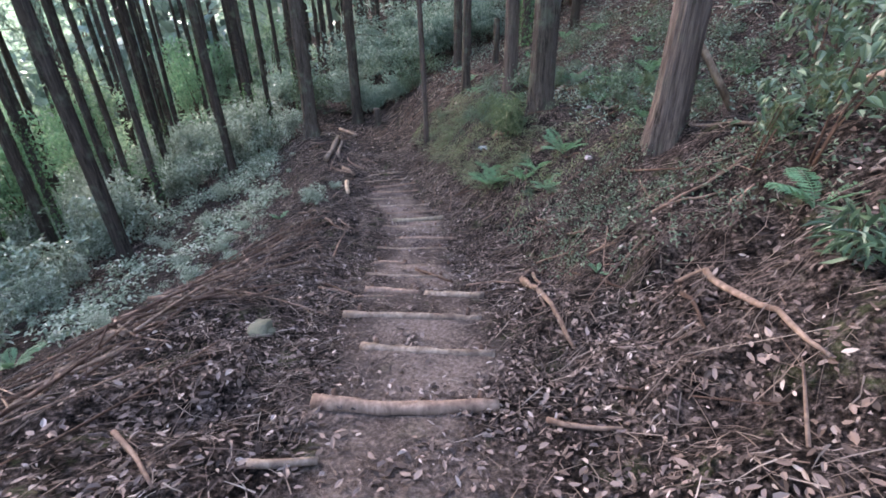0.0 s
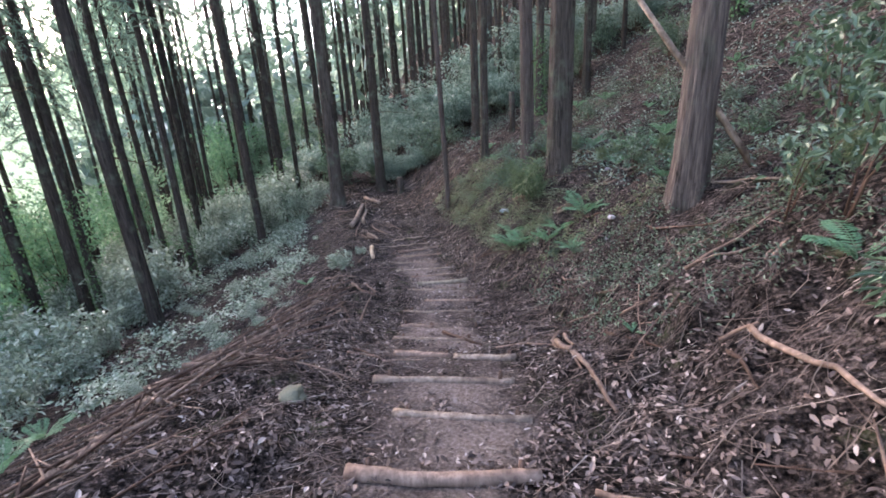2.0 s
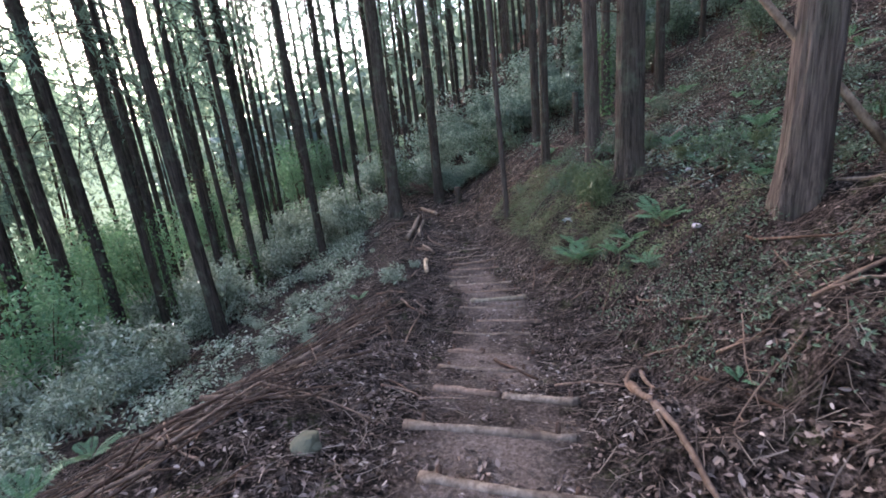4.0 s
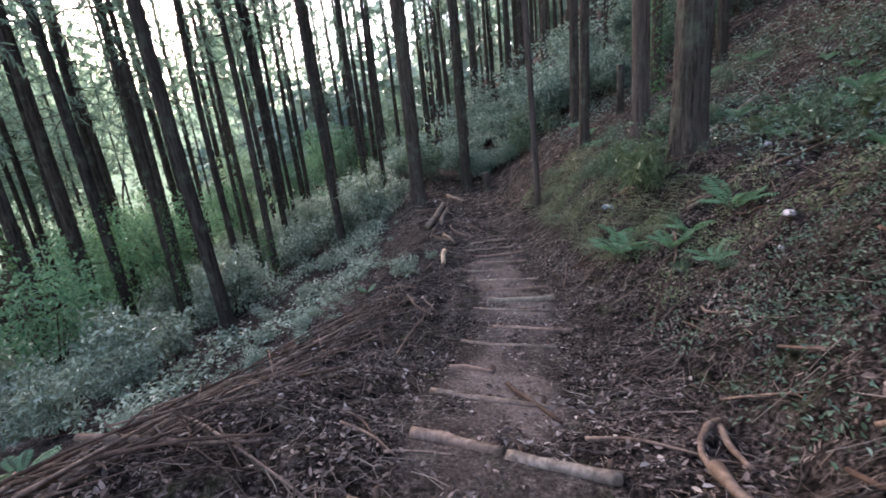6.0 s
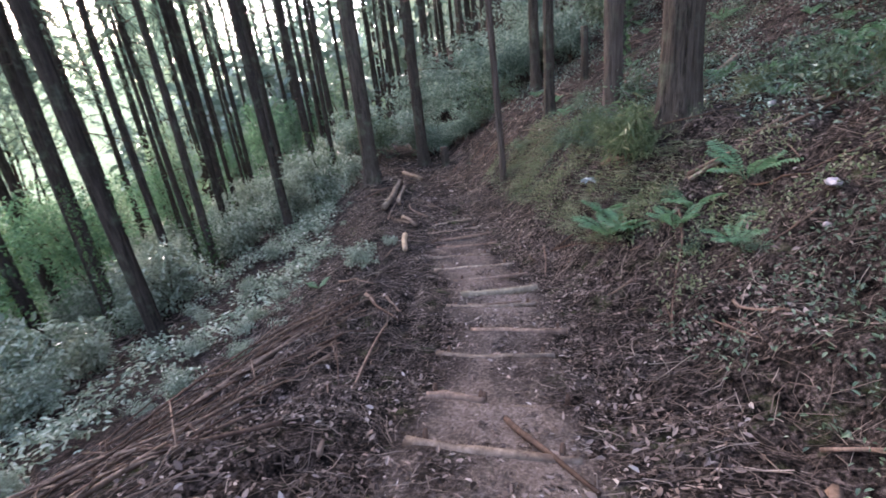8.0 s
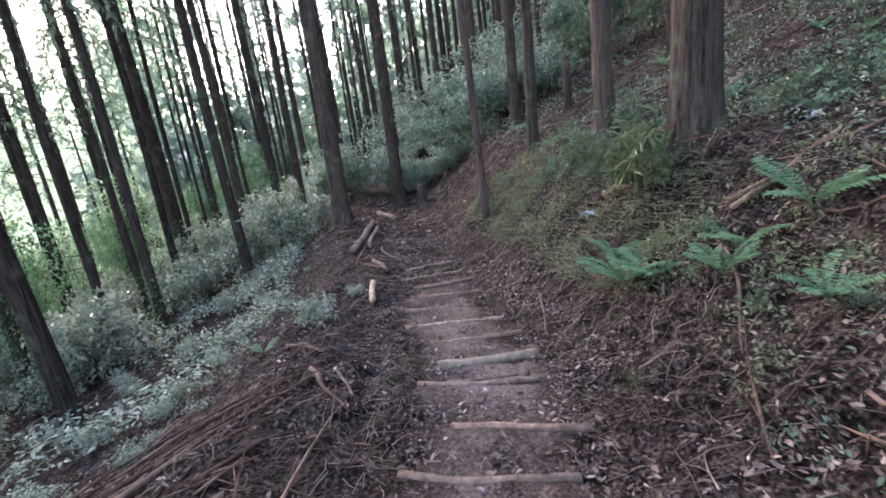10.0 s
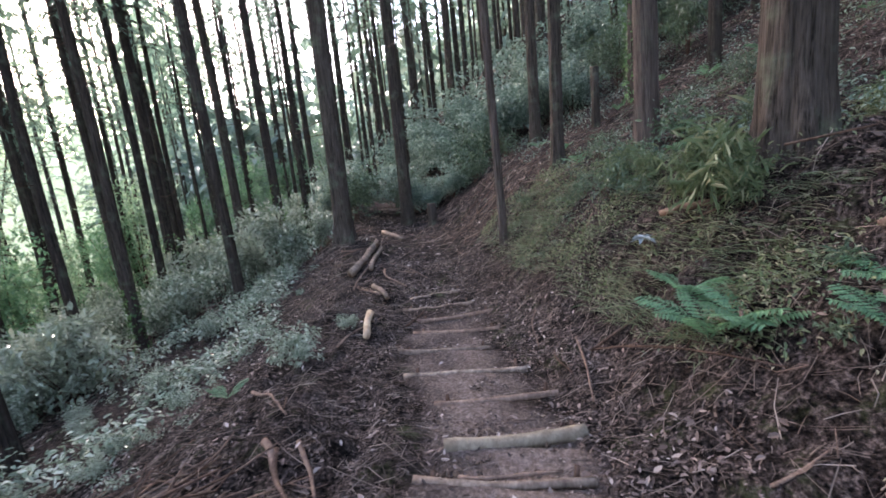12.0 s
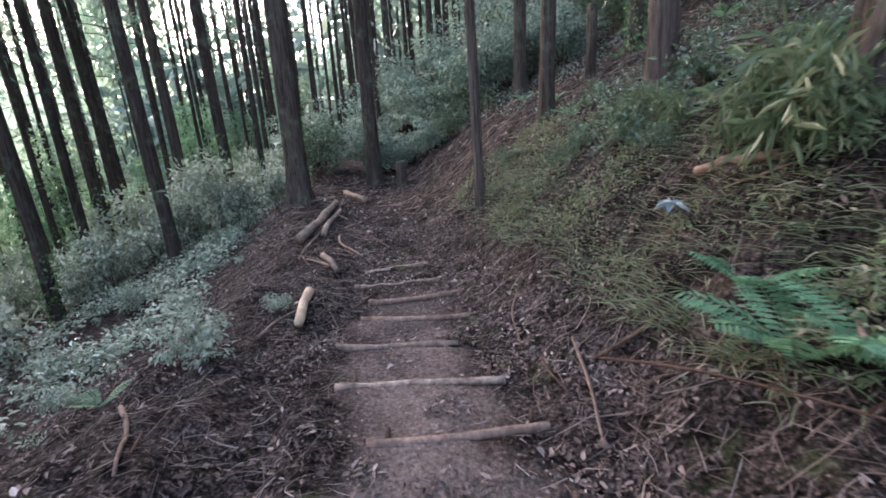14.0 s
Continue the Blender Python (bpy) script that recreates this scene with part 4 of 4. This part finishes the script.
carpet(rng, "valley_undergrowth", 3600, valley_side, 0.34, 7, 1.3, SUN_TINTED_LEAF, "low green plants on the open valley side, sunlight put into their colour")
carpet(rng, "bank_seedlings", 2100, up_bank, 0.034, 9, 0.14, DARK_LAUREL, "small green seedlings on the bank")


def knoll(r):
    y, d = r.uniform(5.8, 13.5), 1.5 + abs(r.normal(0, 1.0))
    x = float(np.interp(y, TY, TX)) + d
    return (x, y) if bumps(x + 20, y, 0.5) + r.uniform(-0.5, 0.5) > 0.05 else None


def high_slope(r):
    y, d = r.uniform(3, 27), r.uniform(3.0, 15)
    x = float(np.interp(y, TY, TX)) + d
    return (x, y) if bumps(x + 11, y, 1.6) + r.uniform(-0.6, 0.6) > -0.1 else None


carpet(rng, "knoll_herbs", 800, knoll, 0.04, 10, 0.16, GRASS, "low mixed green herbs on the knoll beside the trail")
carpet(rng, "slope_herbs", 2600, high_slope, 0.055, 9, 0.24, MID_LEAF, "low blue-green plants on the upper slope")


def whorl(x, y):
    """A small plant with one ring of drooping leaves on a bare stem."""
    plant_thing = tagged(new("seedling"), "pale blue-grey seedling with a ring of drooping leaves", "plant")
    plant_thing.matrix_basis = Matrix.Translation((x, y, gz(x, y) - 0.02))
    part("stem", mesh_of("stem", *tube([(0, 0, 0), (0.01, 0, 0.12), (0.0, 0.01, 0.25)], [0.005, 0.004, 0.003], 5), [DARK_STICK]), plant_thing)
    a = np.linspace(0, 6.28, 10)[:-1]
    D = np.column_stack([np.cos(a), np.sin(a), np.where(np.arange(9) % 2, 0.25, -0.1)])
    part("leaves", mesh_of("leaves", *leaves(np.repeat([[0.0, 0.01, 0.25]], 9, 0), D, np.repeat([[0, 0, 1.0]], 9, 0), 0.12, 0.05, 0.15, 0.3), [BLUE_LEAF], False), plant_thing)


whorl(0.12, 8.76)

# ---- leaf litter, twigs ----
rng = np.random.RandomState(33)


def scatter(n, near):
    """Places that thin out with the distance from the trail."""
    y = rng.uniform(-1.5, 13, n) if near else rng.uniform(-12, 24, n)
    d = np.where(rng.uniform(size=n) < 0.45, rng.normal(0, 1.4, n), rng.uniform(-4.5, 6.5, n)) if near else rng.uniform(-9, 14, n)
    if not near:
        d = np.where((np.abs(d) < 6.5) & (y < 12.5) & (y > -1.5), d + 8 * np.sign(d), d)
    return np.interp(y, TY, TX) + d, y, d


def beyond(n):
    y, d = rng.uniform(12.6, 19, n), rng.uniform(-4, 6, n)
    return np.interp(y, TY, TX) + d, y, d


def slope_normals(x, y):
    e = 0.06
    return np.column_stack([-(ground_z(x + e, y) - ground_z(x - e, y)) / (2 * e), -(ground_z(x, y + e) - ground_z(x, y - e)) / (2 * e), np.ones_like(x)])


def litter(name, n, near, lo, hi, label):
    x, y, d = scatter(n, near) if near is not None else beyond(n)
    keep = (bumps(x, y, 0.45) + 0.7 * bumps(x + 3, y, 0.15) + rng.uniform(-0.8, 0.8, n) > -0.15 + 0.5 * (np.abs(d) < 0.45) * (y < 9.5) + 0.9 * (d < -0.5) * (d > -1.7) * (y > 5.2) + 0.5 * (d > 1.2) + 0.4 * (d > 0.6) * (y > 4.6))
    x, y = x[keep], y[keep]
    n = len(x)
    N = slope_normals(x, y) + rng.normal(0, 0.3, (n, 3))
    a = rng.uniform(0, 6.28, n)
    D = np.column_stack([np.cos(a), np.sin(a), np.zeros(n)])
    N /= np.linalg.norm(N, axis=1, keepdims=True)
    D -= N * (D * N).sum(1, keepdims=True)
    P = np.column_stack([x, y, ground_z(x, y) + rng.uniform(0.004, 0.022, n)])
    L = lo + (hi - lo) * rng.uniform(size=n) ** 1.7
    ob = part(name, mesh_of(name, *leaves(P, D, N, L, L * rng.uniform(0.3, 0.5, n), rng.uniform(-0.1, 0.5, n)[:, None], rng.uniform(-0.25, 0.3, n)[:, None]), [LITTER], False))
    tagged(ob, label, "leaf litter", kind="stuff")


litter("leaf_litter", 142000, True, 0.015, 0.065, "pale brown fallen leaves strewn over the ground")
litter("trail_end_litter", 16000, None, 0.03, 0.08, "fallen leaves where the trail bends away")
litter("far_leaf_litter", 45000, False, 0.05, 0.12, "fallen leaves under the cedars")


def on_bank(n):
    y = rng.uniform(0.6, 15, n)
    d = rng.uniform(0.9, 6.5, n) * np.where(rng.uniform(size=n) < 0.75, 1, -0.6)
    return np.interp(y, TY, TX) + d, y, d


def twigs(name, n, near, lo, hi, r, label):
    x, y, d = on_bank(n) if near is None else scatter(n, near)
    keep = np.abs(d) > 0.5 * rng.uniform(size=n) + 0.1
    x, y = x[keep], y[keep]
    n = len(x)
    a = rng.uniform(0, 6.28, n)
    L = lo + (hi - lo) * rng.uniform(size=n) ** 2
    N = slope_normals(x, y)
    D = np.column_stack([np.cos(a), np.sin(a), np.zeros(n)])
    D[:, 2] = -(D * N).sum(1) + rng.normal(0, 0.12, n)
    P = np.column_stack([x, y, ground_z(x, y) + rng.uniform(0.003, 0.025, n)])
    S = np.column_stack([-np.sin(a), np.cos(a), np.zeros(n)])
    U = np.array((0, 0, 1.0))
    rr = (r * rng.uniform(0.5, 1.4, n))[:, None]
    bend = rng.normal(0, 0.1, n)[:, None] * L[:, None]
    rings = []
    for u, w, k in ((-0.5, 0, 1), (0, 1, 0.9), (0.5, 0, 0.4)):
        c = P + D * (u * L)[:, None] + S * bend * w
        for q in range(3):
            t = 2.094 * q
            rings.append(c + rr * k * (math.cos(t) * S + math.sin(t) * U))
    v = np.stack(rings, 1).reshape(-1, 3)
    k = np.arange(n)[:, None] * 9
    f = np.concatenate([k + [[i * 3 + q, i * 3 + (q + 1) % 3, i * 3 + 3 + (q + 1) % 3, i * 3 + 3 + q]] for i in range(2) for q in range(3)], 1).reshape(-1, 4)
    ob = part(name, mesh_of(name, v, f.tolist(), [TWIG], False))
    tagged(ob, label, "twigs", kind="stuff")


twigs("twig_litter", 20000, True, 0.03, 0.26, 0.0026, "thin dead twigs scattered on the ground")
twigs("straw_litter", 4200, None, 0.08, 0.6, 0.0024, "long pale straw and thin stems lying on the bank")
twigs("far_twig_litter", 15000, False, 0.2, 0.9, 0.008, "dead twigs and branches under the cedars")
